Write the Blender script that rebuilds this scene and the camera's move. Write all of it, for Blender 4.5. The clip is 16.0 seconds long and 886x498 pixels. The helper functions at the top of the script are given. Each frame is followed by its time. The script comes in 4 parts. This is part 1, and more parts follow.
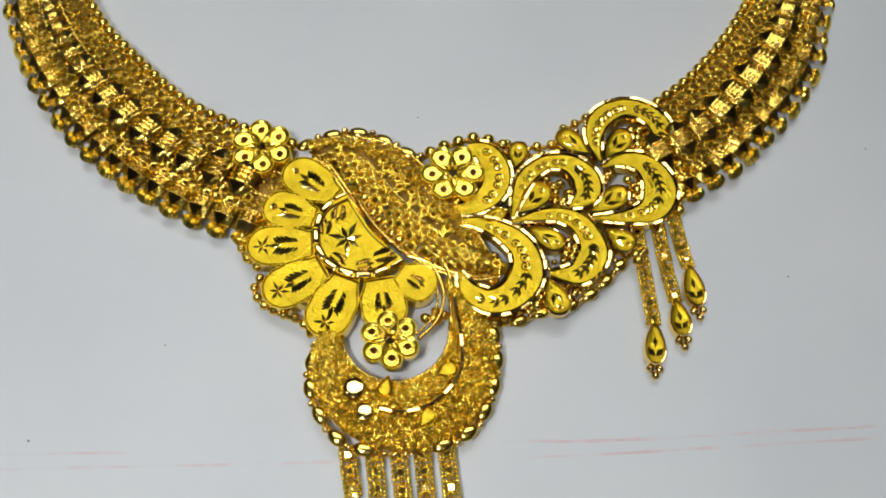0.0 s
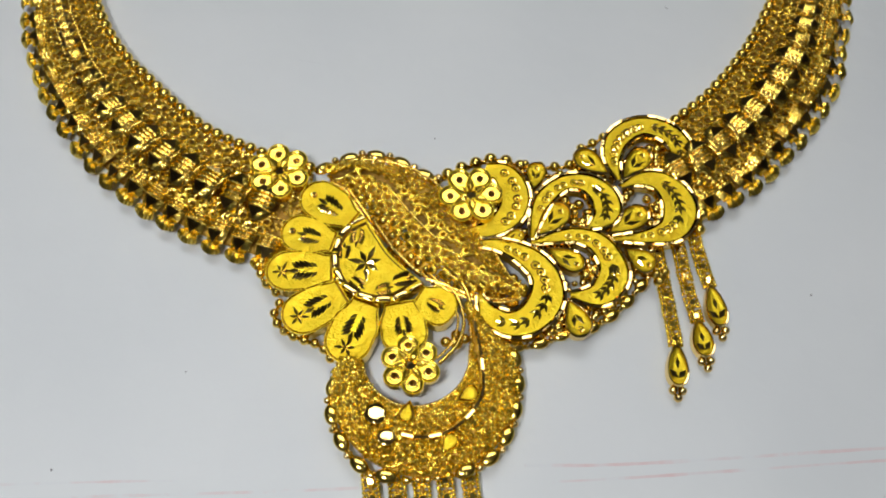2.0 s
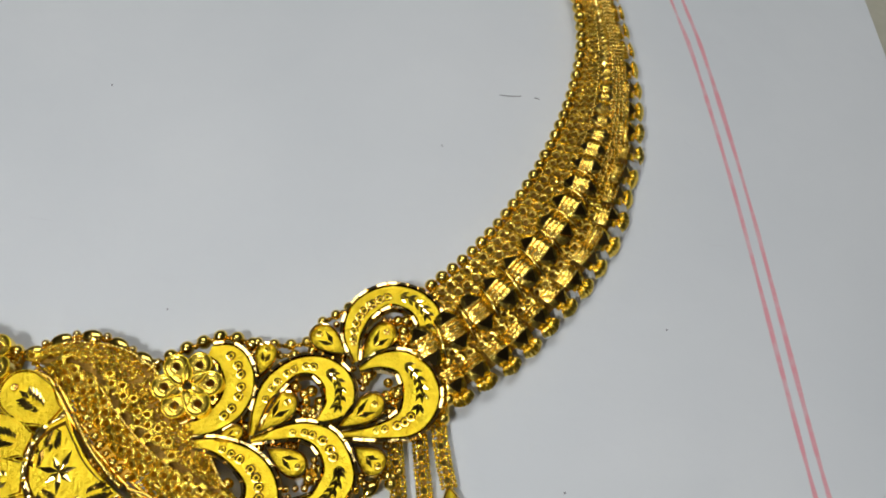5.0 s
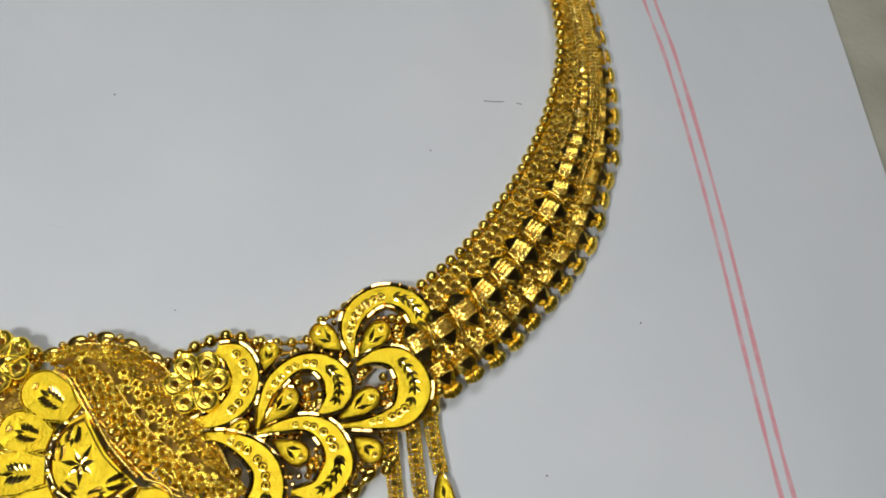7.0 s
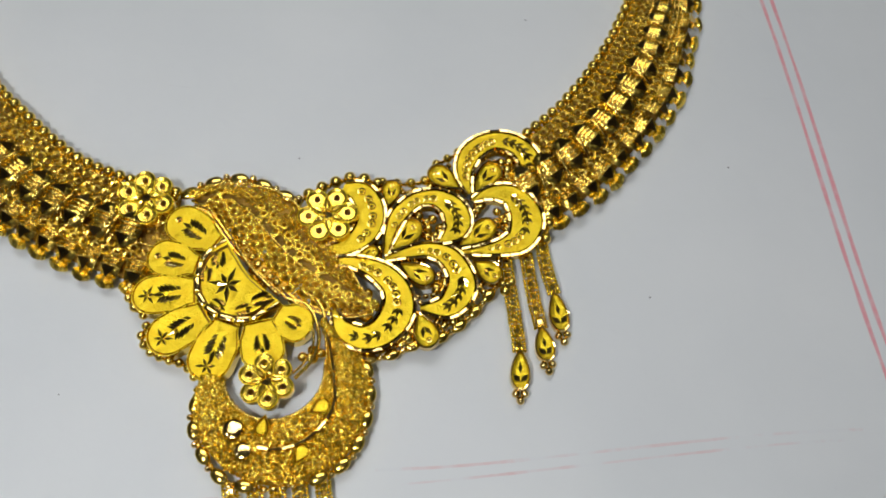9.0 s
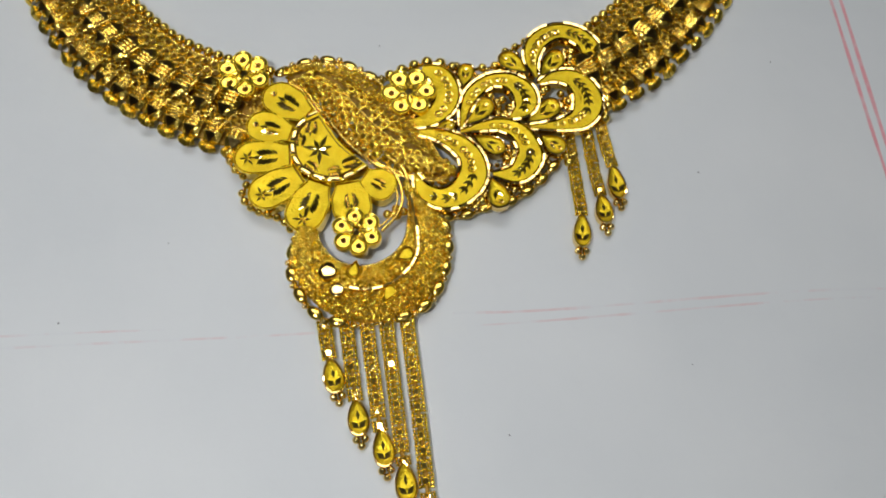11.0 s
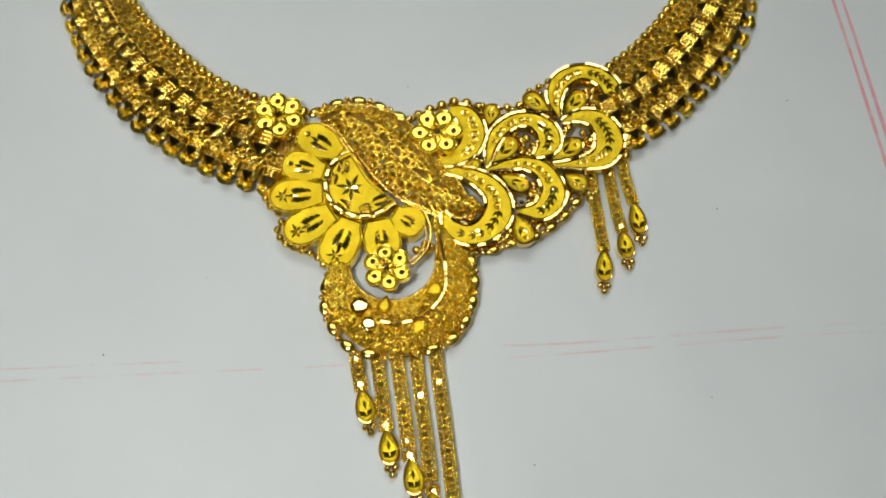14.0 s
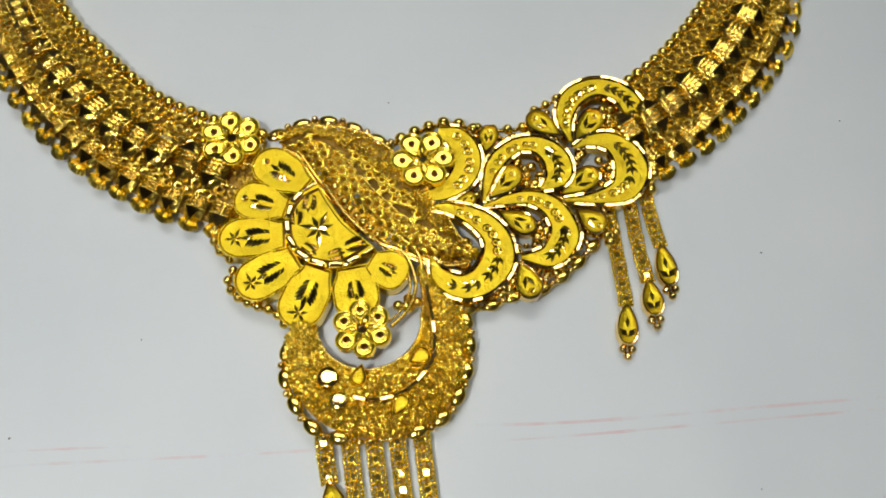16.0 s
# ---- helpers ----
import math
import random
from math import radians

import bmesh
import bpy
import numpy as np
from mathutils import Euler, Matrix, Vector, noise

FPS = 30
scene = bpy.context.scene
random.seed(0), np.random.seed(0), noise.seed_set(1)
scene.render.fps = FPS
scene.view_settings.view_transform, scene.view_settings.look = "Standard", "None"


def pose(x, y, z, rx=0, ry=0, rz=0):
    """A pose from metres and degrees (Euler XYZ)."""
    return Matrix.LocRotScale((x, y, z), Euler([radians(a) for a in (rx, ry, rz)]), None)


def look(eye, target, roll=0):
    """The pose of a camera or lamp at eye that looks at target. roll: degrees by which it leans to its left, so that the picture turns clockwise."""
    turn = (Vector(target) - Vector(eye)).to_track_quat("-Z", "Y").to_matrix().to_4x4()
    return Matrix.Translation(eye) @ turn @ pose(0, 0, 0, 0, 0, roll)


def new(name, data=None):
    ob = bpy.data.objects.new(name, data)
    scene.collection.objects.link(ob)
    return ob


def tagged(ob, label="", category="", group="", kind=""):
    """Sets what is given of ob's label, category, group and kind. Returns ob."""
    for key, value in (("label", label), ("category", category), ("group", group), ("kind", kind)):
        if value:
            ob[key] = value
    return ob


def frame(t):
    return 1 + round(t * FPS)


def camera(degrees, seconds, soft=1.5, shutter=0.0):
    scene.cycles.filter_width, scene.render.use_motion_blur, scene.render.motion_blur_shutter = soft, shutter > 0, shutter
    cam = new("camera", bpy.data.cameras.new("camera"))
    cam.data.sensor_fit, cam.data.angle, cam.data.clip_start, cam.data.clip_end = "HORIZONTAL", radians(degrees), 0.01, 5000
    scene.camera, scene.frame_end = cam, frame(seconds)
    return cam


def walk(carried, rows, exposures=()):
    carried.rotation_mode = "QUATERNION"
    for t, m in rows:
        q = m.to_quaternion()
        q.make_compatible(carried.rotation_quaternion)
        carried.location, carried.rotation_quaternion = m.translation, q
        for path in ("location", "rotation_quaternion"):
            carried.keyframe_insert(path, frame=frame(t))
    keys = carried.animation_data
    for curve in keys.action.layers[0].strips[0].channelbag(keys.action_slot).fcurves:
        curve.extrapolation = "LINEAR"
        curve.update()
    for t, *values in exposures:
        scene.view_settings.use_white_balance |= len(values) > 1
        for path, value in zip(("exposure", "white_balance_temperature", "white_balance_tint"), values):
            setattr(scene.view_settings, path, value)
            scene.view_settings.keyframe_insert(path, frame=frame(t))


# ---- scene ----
cam = camera(55.84, 16.0, soft=1.95)
PATH = [
    (0, (0.00786, 0.01783, 0.12777), (0.01518, 0.07897, -0.00901), 4.33),
    (0.5, (0.00547, 0.01793, 0.12851), (0.01250, 0.07910, -0.00827), 4.00),
    (1, (0.00253, 0.01961, 0.12938), (0.00918, 0.08081, -0.00741), 3.45),
    (1.5, (0.00115, 0.02068, 0.13071), (0.00723, 0.08218, -0.00596), 2.60),
    (2, (0.00689, 0.02050, 0.12843), (0.01204, 0.08282, -0.00791), 1.69),
    (2.5, (0.01238, 0.01710, 0.13112), (0.01724, 0.07869, -0.00557), 1.49),
    (3, (0.02474, 0.02030, 0.13044), (0.03035, 0.08271, -0.00585), 1.88),
    (3.5, (0.03833, 0.03235, 0.13150), (0.04336, 0.09417, -0.00507), 1.28),
    (4, (0.04491, 0.04285, 0.13019), (0.04980, 0.10437, -0.00653), 0.97),
    (4.5, (0.04876, 0.04874, 0.12796), (0.05381, 0.10952, -0.00909), 1.05),
    (5, (0.05283, 0.05107, 0.12811), (0.05729, 0.11261, -0.00861), 0.14),
    (5.2, (0.05320, 0.05221, 0.12820), (0.05711, 0.11447, -0.00821), -0.56),
    (7.3, (0.05245, 0.05241, 0.14043), (0.05932, 0.10801, 0.00194), 2.01),
    (7.5, (0.05016, 0.04853, 0.14082), (0.05755, 0.10422, 0.00240), 2.41),
    (8, (0.03981, 0.03623, 0.13948), (0.04837, 0.09239, 0.00131), 3.21),
    (8.5, (0.03581, 0.03193, 0.13929), (0.04365, 0.08710, 0.00070), 2.74),
    (9, (0.02936, 0.02365, 0.13959), (0.03665, 0.08003, 0.00069), 1.99),
    (9.5, (0.02339, 0.01669, 0.14159), (0.03042, 0.07290, 0.00221), 1.78),
    (10, (0.01851, 0.01059, 0.14363), (0.02527, 0.06615, 0.00388), 1.66),
    (10.2, (0.01639, 0.00748, 0.14331), (0.02354, 0.06275, 0.00361), 2.31),
    (12.3, (0.01359, -0.01502, 0.16768), (0.01855, 0.03806, 0.02747), 1.63),
    (12.5, (0.01407, -0.01734, 0.17148), (0.01870, 0.03700, 0.03175), 1.08),
    (13, (0.01361, -0.01479, 0.17114), (0.01841, 0.04230, 0.03251), 0.88),
    (13.5, (0.01472, -0.00854, 0.16403), (0.01838, 0.04801, 0.02515), -0.14),
    (14, (0.01271, 0.00056, 0.15348), (0.01610, 0.05694, 0.01452), -0.48),
    (14.5, (0.01009, 0.00973, 0.14241), (0.01447, 0.06588, 0.00339), 0.45),
    (15, (0.01137, 0.01270, 0.13702), (0.01475, 0.06971, -0.00168), -0.59),
    (15.5, (0.01223, 0.01554, 0.13358), (0.01702, 0.07252, -0.00509), 0.74),
    (16, (0.01371, 0.01969, 0.12925), (0.01955, 0.07607, -0.00963), 1.76),
]
walk(cam, [(t, look(eye, target, roll)) for t, eye, target, roll in PATH], exposures=[(0, -0.30, 6550, 10), (5, -0.22, 6520, 10), (8, -0.28, 6550, 10), (10, -0.35, 6550, 10), (12.5, -0.46, 6600, 9), (13.5, -0.40, 6680, 7), (14.5, -0.28, 6800, 4), (16, -0.24, 6640, 7)])

# ---- light ----
world = bpy.data.worlds.new("world")
world.use_nodes = True
world.node_tree.nodes["Background"].inputs[0].default_value = (0.55, 0.6, 0.7, 1)
world.node_tree.nodes["Background"].inputs[1].default_value = 0.05
scene.world = world


def area_lamp(name, eye, target, sx, sy, watts, colour=(1, 0.97, 0.93)):
    lamp = bpy.data.lights.new(name, "AREA")
    lamp.shape, lamp.size, lamp.size_y, lamp.energy, lamp.color = "RECTANGLE", sx, sy, watts, colour
    ob = new(name, lamp)
    ob.matrix_world = look(eye, target)
    return ob


area_lamp("tube_lamp", (0.05, 0.61, 0.98), (0.0, 0.07, 0), 0.70, 0.34, 4.3, (0.965, 0.985, 1.0))
# Unseen fill close by, added so the paper dims towards the far corners.
area_lamp("falloff_fill", (-0.06, -0.015, 0.27), (-0.02, 0.05, 0), 0.05, 0.05, 0.50, (0.98, 0.99, 1.0))
# Five small unseen sources, added only to put sparkle on the gold.
for spot in ((-0.62, 0.30, 1.25), (0.70, 0.42, 1.25), (0.25, -0.45, 1.30), (-0.30, 1.00, 1.30), (0.55, 1.05, 1.30)):
    area_lamp("sparkle_fill", spot, (0.015, 0.08, 0), 0.04, 0.04, 0.50)

# ---- materials ----
MM = 0.001


def nodes_of(name):
    mat = bpy.data.materials.new(name)
    mat.use_nodes = True
    nt = mat.node_tree
    return mat, nt, nt.nodes["Principled BSDF"]


def noise_node(nt, scale, detail=3.0, rough=0.5):
    tc = nt.nodes.new("ShaderNodeNewGeometry")
    n = nt.nodes.new("ShaderNodeTexNoise")
    n.inputs["Scale"].default_value, n.inputs["Detail"].default_value, n.inputs["Roughness"].default_value = scale, detail, rough
    nt.links.new(tc.outputs["Position"], n.inputs["Vector"])
    return n


def ramp(nt, source, a, b, ca, cb):
    r = nt.nodes.new("ShaderNodeValToRGB")
    r.color_ramp.elements[0].position, r.color_ramp.elements[1].position = a, b
    r.color_ramp.elements[0].color, r.color_ramp.elements[1].color = ca, cb
    nt.links.new(source, r.inputs["Fac"])
    return r


def bump(nt, bsdf, source, strength, distance):
    b = nt.nodes.new("ShaderNodeBump")
    b.inputs["Strength"].default_value, b.inputs["Distance"].default_value = strength, distance
    nt.links.new(source, b.inputs["Height"])
    nt.links.new(b.outputs["Normal"], bsdf.inputs["Normal"])


def gold(name, rough, ca, cb, grain, strength, distance, rough_to=None):
    """Yellow gold: tone and gloss vary in patches, with a fine relief of the given grain (1/m)."""
    mat, nt, bsdf = nodes_of(name)
    bsdf.inputs["Metallic"].default_value = 1.0
    patch = noise_node(nt, 450.0, 4.0)
    nt.links.new(ramp(nt, patch.outputs["Fac"], 0.35, 0.7, ca, cb).outputs["Color"], bsdf.inputs["Base Color"])
    r2 = rough_to or rough * 1.5
    rr = ramp(nt, patch.outputs["Fac"], 0.3, 0.75, (rough, rough, rough, 1), (r2, r2, r2, 1))
    nt.links.new(rr.outputs["Color"], bsdf.inputs["Roughness"])
    bump(nt, bsdf, noise_node(nt, grain, 2.0).outputs["Fac"], strength, distance)
    return mat


POLISH = gold("polished_gold", 0.10, (0.97, 0.70, 0.15, 1), (0.95, 0.645, 0.11, 1), 900, 0.10, 0.0002, 0.19)
CUT = gold("bright_cut_gold", 0.05, (0.98, 0.72, 0.27, 1), (0.96, 0.68, 0.21, 1), 1500, 0.10, 0.0002, 0.11)
SATIN = gold("satin_gold", 0.36, (1.0, 0.73, 0.04, 1), (0.97, 0.67, 0.03, 1), 2600, 0.85, 0.0003, 0.50)
satin_nodes = SATIN.node_tree
hammered = satin_nodes.nodes.new("ShaderNodeBump")
hammered.inputs["Strength"].default_value, hammered.inputs["Distance"].default_value = 0.42, 0.0005
satin_nodes.links.new(noise_node(satin_nodes, 700, 3.0, 0.6).outputs["Fac"], hammered.inputs["Height"])
satin_nodes.links.new(hammered.outputs["Normal"], satin_nodes.nodes["Bump"].inputs["Normal"])
GRAIN = gold("granulated_gold", 0.2, (0.98, 0.735, 0.14, 1), (0.95, 0.675, 0.10, 1), 2600, 0.25, 0.0002, 0.32)
GRIT = gold("bright_grit_gold", 0.17, (1.0, 0.75, 0.095, 1), (0.98, 0.69, 0.065, 1), 4200, 0.4, 0.0002, 0.28)
# Darker gold for backings and grooves, with the gaps' shade in its colour.
SHADE_GOLD = gold("shade_toned_gold", 0.42, (0.60, 0.36, 0.07, 1), (0.42, 0.235, 0.045, 1), 3200, 0.8, 0.0004, 0.55)
RIBBED = gold("wound_gold", 0.19, (0.97, 0.735, 0.15, 1), (0.94, 0.68, 0.11, 1), 3500, 0.25, 0.0002, 0.24)
BACK = gold("granular_gold_sheet", 0.3, (0.96, 0.64, 0.10, 1), (0.85, 0.53, 0.07, 1), 3200, 0.9, 0.0005, 0.45)
CUP = gold("cupped_petal_gold", 0.18, (1.0, 0.72, 0.09, 1), (0.99, 0.67, 0.07, 1), 2500, 0.15, 0.0002, 0.30)


def plain(name, ca, cb, scale, rough, grain, strength, distance):
    mat, nt, bsdf = nodes_of(name)
    nt.links.new(ramp(nt, noise_node(nt, scale, 5.0).outputs["Fac"], 0.35, 0.68, ca, cb).outputs["Color"], bsdf.inputs["Base Color"])
    bsdf.inputs["Roughness"].default_value = rough
    bump(nt, bsdf, noise_node(nt, grain, 3.0).outputs["Fac"], strength, distance)
    return mat


PAPER = plain("white_paper", (0.671, 0.70, 0.719, 1), (0.721, 0.745, 0.758, 1), 22, 0.55, 500, 0.12, 0.0003)
sheet_nodes = PAPER.node_tree
soft_bump = sheet_nodes.nodes.new("ShaderNodeBump")
soft_bump.inputs["Strength"].default_value, soft_bump.inputs["Distance"].default_value = 0.34, 0.004
sheet_nodes.links.new(noise_node(sheet_nodes, 38, 3.0, 0.55).outputs["Fac"], soft_bump.inputs["Height"])
sheet_nodes.links.new(soft_bump.outputs["Normal"], sheet_nodes.nodes["Bump"].inputs["Normal"])
PAGES = plain("page_edges", (0.30, 0.31, 0.30, 1), (0.48, 0.49, 0.47, 1), 300, 0.8, 2500, 0.5, 0.0005)
STONE = plain("beige_stone", (0.34, 0.33, 0.25, 1), (0.50, 0.48, 0.38, 1), 60, 0.5, 900, 0.3, 0.0006)
SPECK = plain("dark_speck", (0.10, 0.10, 0.11, 1), (0.22, 0.22, 0.23, 1), 900, 0.8, 900, 0.1, 0.0002)
FLOOR = plain("dark_brown_floor", (0.020, 0.013, 0.010, 1), (0.035, 0.022, 0.016, 1), 9, 0.5, 60, 0.3, 0.002)
RUBBER = plain("black_rubber", (0.006, 0.006, 0.006, 1), (0.012, 0.012, 0.012, 1), 40, 0.7, 300, 0.3, 0.001)
WALL = plain("grey_wall", (0.34, 0.34, 0.335, 1), (0.41, 0.41, 0.40, 1), 3, 0.8, 80, 0.2, 0.002)


def ink(name, colour, low, high, scale):
    """Ink that is worn away in places: the paper's white comes through."""
    mat, nt, bsdf = nodes_of(name)
    n = noise_node(nt, scale, 4.0, 0.65)
    nt.links.new(ramp(nt, n.outputs["Fac"], low, high, (0.69, 0.715, 0.735, 1), colour).outputs["Color"], bsdf.inputs["Base Color"])
    bsdf.inputs["Roughness"].default_value = 0.6
    return mat


INK = ink("red_ink", (0.77, 0.35, 0.39, 1), 0.05, 0.55, 260)
FAINT = ink("faint_red_ink", (0.70, 0.52, 0.53, 1), 0.42, 0.72, 130)
CREASE = ink("grey_crease", (0.655, 0.675, 0.69, 1), 0.35, 0.7, 240)

# ---- building helpers (millimetres in the plan, metres in the meshes) ----
WLOC = {None: Vector((0, 0, 0))}


def thing(name, x, y, z=0.0):
    ob = new(name)
    ob.location = Vector((x, y, z)) * MM
    ob.empty_display_size = 0.01
    WLOC[ob] = ob.location.copy()
    return ob


def mesh_of(name, verts, faces, mats, fm=None, smooth=False):
    me = bpy.data.meshes.new(name)
    me.from_pydata((np.asarray(verts, float) * MM).tolist(), [], faces)
    for m in mats:
        me.materials.append(m)
    if fm is not None:
        me.polygons.foreach_set("material_index", fm)
    if smooth is not False:
        me.polygons.foreach_set("use_smooth", [True] * len(faces) if smooth is True else smooth)
    me.update()
    return me


def part(name, verts, faces, mats, parent=None, label="", fm=None, smooth=False, kind=""):
    """One mesh object under a thing or part, from millimetres in the plan."""
    v = np.asarray(verts, float)
    c = (v.min(0) + v.max(0)) / 2
    ob = new(name, mesh_of(name, v - c, faces, mats if isinstance(mats, list) else [mats], fm, smooth))
    ob.location = Vector(c) * MM - WLOC[parent]
    ob.parent = parent
    WLOC[ob] = Vector(c) * MM
    return tagged(ob, label, kind=kind)


def bit(name, me, parent, x, y, z, rz=0.0, s=1.0, rx=0.0, ry=0.0):
    """A piece on a shared mesh."""
    ob = new(name, me)
    sc = s if isinstance(s, tuple) else (s, s, s)
    ob.matrix_basis = Matrix.LocRotScale(Vector((x, y, z)) * MM - WLOC[parent], Euler((rx, ry, rz)), sc)
    ob.parent = parent
    return ob


def cat(ctrl, n):
    """n points of a smooth curve through the control rows."""
    c = np.asarray(ctrl, float)
    c = np.vstack([2 * c[0] - c[1], c, 2 * c[-1] - c[-2]])
    out = []
    for t in np.linspace(0, len(c) - 3 - 1e-6, n):
        i, f = int(t), t - int(t)
        a, b, d, e = c[i:i + 4]
        out.append(0.5 * (2 * b + (d - a) * f + (2 * a - 5 * b + 4 * d - e) * f * f + (3 * b - a - 3 * d + e) * f ** 3))
    return np.array(out)


def even(poly, n):
    """The polyline again, with n points evenly spaced."""
    p = np.asarray(poly, float)
    s = np.r_[0, np.cumsum(np.linalg.norm(np.diff(p[:, :2], axis=0), axis=1))]
    return np.stack([np.interp(np.linspace(0, s[-1], n), s, p[:, k]) for k in range(p.shape[1])], 1)


def length(p):
    return float(np.linalg.norm(np.diff(np.asarray(p)[:, :2], axis=0), axis=1).sum())


def strip(ctrl, n):
    """Spine, normals (to the left) and half widths of a ribbon given by rows x, y, width."""
    p = even(cat(ctrl, n * 3), n)
    t = np.gradient(p[:, :2], axis=0)
    t /= np.linalg.norm(t, axis=1)[:, None] + 1e-9
    return p[:, :2], np.stack([-t[:, 1], t[:, 0]], 1), np.maximum(p[:, 2] / 2, 0.06)


def loft(rows):
    """Verts and quad faces from equal rows of points."""
    n, m = len(rows), len(rows[0])
    v = [q for r in rows for q in r]
    f = [(i * m + j, i * m + j + 1, (i + 1) * m + j + 1, (i + 1) * m + j) for i in range(n - 1) for j in range(m - 1)]
    return v, f


def tube(pts, r, n=6, beaded=0.0, pitch=0.6):
    """A closed wire along x, y, z points; beaded: depth of its ribs."""
    p = np.asarray(pts, float)
    d = np.gradient(p, axis=0)
    d /= np.linalg.norm(d, axis=1)[:, None] + 1e-9
    side = np.cross(d, (0, 0, 1))
    side /= np.linalg.norm(side, axis=1)[:, None] + 1e-9
    up = np.cross(side, d)
    s = np.r_[0, np.cumsum(np.linalg.norm(np.diff(p, axis=0), axis=1))]
    rr = r * (1 + beaded * np.sin(2 * np.pi * s / pitch))
    rows = []
    for i in range(len(p)):
        ring = [p[i] + rr[i] * (math.cos(a) * side[i] + math.sin(a) * up[i]) for a in np.linspace(0, 2 * np.pi, n + 1)]
        rows.append(ring)
    v, f = loft(rows)
    k = n + 1
    f.append(tuple(range(n)))
    f.append(tuple((len(p) - 1) * k + j for j in reversed(range(n))))
    return v, f


def ball(div):
    bm = bmesh.new()
    bmesh.ops.create_icosphere(bm, subdivisions=div, radius=1.0)
    v = np.array([q.co[:] for q in bm.verts])
    f = [tuple(q.index for q in g.verts) for g in bm.faces]
    bm.free()
    return v, f


BALL1, BALL2, BALL3 = ball(1), ball(2), ball(3)


def turned(seed):
    return np.array(Euler([random.Random(seed * 3 + k).uniform(0, 6.28) for k in range(3)]).to_matrix())


TURNS = np.array([turned(k) for k in range(31)])


def grains(name, rows, parent, mat=None, template=BALL1, label=""):
    """Many tiny faceted granules x, y, z, r in one mesh, each turned its own way."""
    tv, tf = template
    rows = np.asarray(rows, float)
    turns = TURNS[np.arange(len(rows)) * 7 % len(TURNS)]
    v = (np.einsum("nij,kj->nki", turns, tv) * rows[:, None, 3:4] + rows[:, None, :3]).reshape(-1, 3)
    k = len(tv)
    f = [(a + i * k, b + i * k, c + i * k) for i in range(len(rows)) for a, b, c in tf]
    return part(name, v, f, mat or GRAIN, parent, label, kind="stuff")


def joined(shapes):
    v, f = [], []
    for sv, sf in shapes:
        k = len(v)
        v.extend(sv)
        f.extend(tuple(i + k for i in g) for g in sf)
    return v, f


BEAD = mesh_of("bead", BALL3[0], BALL3[1], [POLISH], smooth=True)
SMALL = mesh_of("small_bead", BALL2[0], BALL2[1], [CUT], smooth=True)
OVAL = mesh_of("oval_bead", BALL3[0] * (1.5, 0.95, 0.5), BALL3[1], [POLISH], smooth=True)


# a pointed cut: a ridge that slopes to both sides, one unit long
LENS = mesh_of("engraved_cut", [(0, 0, 0), (0.45, 0.5, 0), (1, 0, 0), (0.45, -0.5, 0), (0.4, 0, 1)], [(0, 4, 1), (1, 4, 2), (2, 4, 3), (3, 4, 0)], [CUT])
# a flat rim facet with chamfered ends, one unit long and wide
FLAT = mesh_of("flat_facet", [(x, y, z) for x, y, z in ((-.5, -.5, -1), (.5, -.5, -1), (.5, .5, -1), (-.5, .5, -1), (-.5, -.5, -.16), (.5, -.5, -.16), (.5, .5, -.16), (-.5, .5, -.16),
                             (-.42, -.4, 0), (.42, -.4, 0), (.42, .4, 0), (-.42, .4, 0))],
               [(0, 1, 5, 4), (1, 2, 6, 5), (2, 3, 7, 6), (3, 0, 4, 7), (4, 5, 9, 8), (5, 6, 10, 9), (6, 7, 11, 10), (7, 4, 8, 11), (8, 9, 10, 11)], [CUT])
# a rim facet of the same size with a domed top: a low polished pillow with square ends
pillow = [[(u * 0.46, v * 0.45, -0.035 * (u * u + v * v) - (0.06 if max(abs(u), abs(v)) > 0.95 else 0)) for u in (-1, -0.8, -0.4, 0, 0.4, 0.8, 1)] for v in (-1, -0.75, -0.35, 0, 0.35, 0.75, 1)]
skirt = [pillow[0][0], pillow[0][-1], pillow[-1][-1], pillow[-1][0]]
FACET = mesh_of("rim_facet", *joined([loft(pillow), loft([[(x, y, -1) for x, y, z in skirt + skirt[:1]], skirt + skirt[:1]])]), [CUT], smooth=[True] * 36 + [False] * 4)


def lens(x, y, z, ang, l, w, h=0.22):
    return (x, y, z, ang, l, w, h)


def engrave(cuts, parent):
    for x, y, z, ang, l, w, h in cuts:
        bit("engraved_cut", LENS, parent, x, y, z, ang, (l, w, h))


def sprig(x, y, z, ang, l):
    """A feathered leaf: pairs of slanting cuts on both sides of a bare midline, and one at the tip."""
    out = [lens(x + math.cos(ang) * l * 0.60, y + math.sin(ang) * l * 0.60, z, ang, l * 0.46, l * 0.17, 0.17)]
    for i in range(5):
        q = (0.02 + 0.15 * i) * l
        k = l * (0.40, 0.52, 0.54, 0.48, 0.38)[i]
        for s in (1, -1):
            ox, oy = q * math.cos(ang) - s * 0.05 * l * math.sin(ang), q * math.sin(ang) + s * 0.05 * l * math.cos(ang)
            out.append(lens(x + ox, y + oy, z, ang + s * 0.74, k, l * 0.165, 0.17))
    return out


def star(x, y, z, ang, l, n=6):
    return [lens(x, y, z, ang + k * 2 * math.pi / n, l * (1 if k % 2 else 0.72), l * 0.27, 0.16) for k in range(n)]


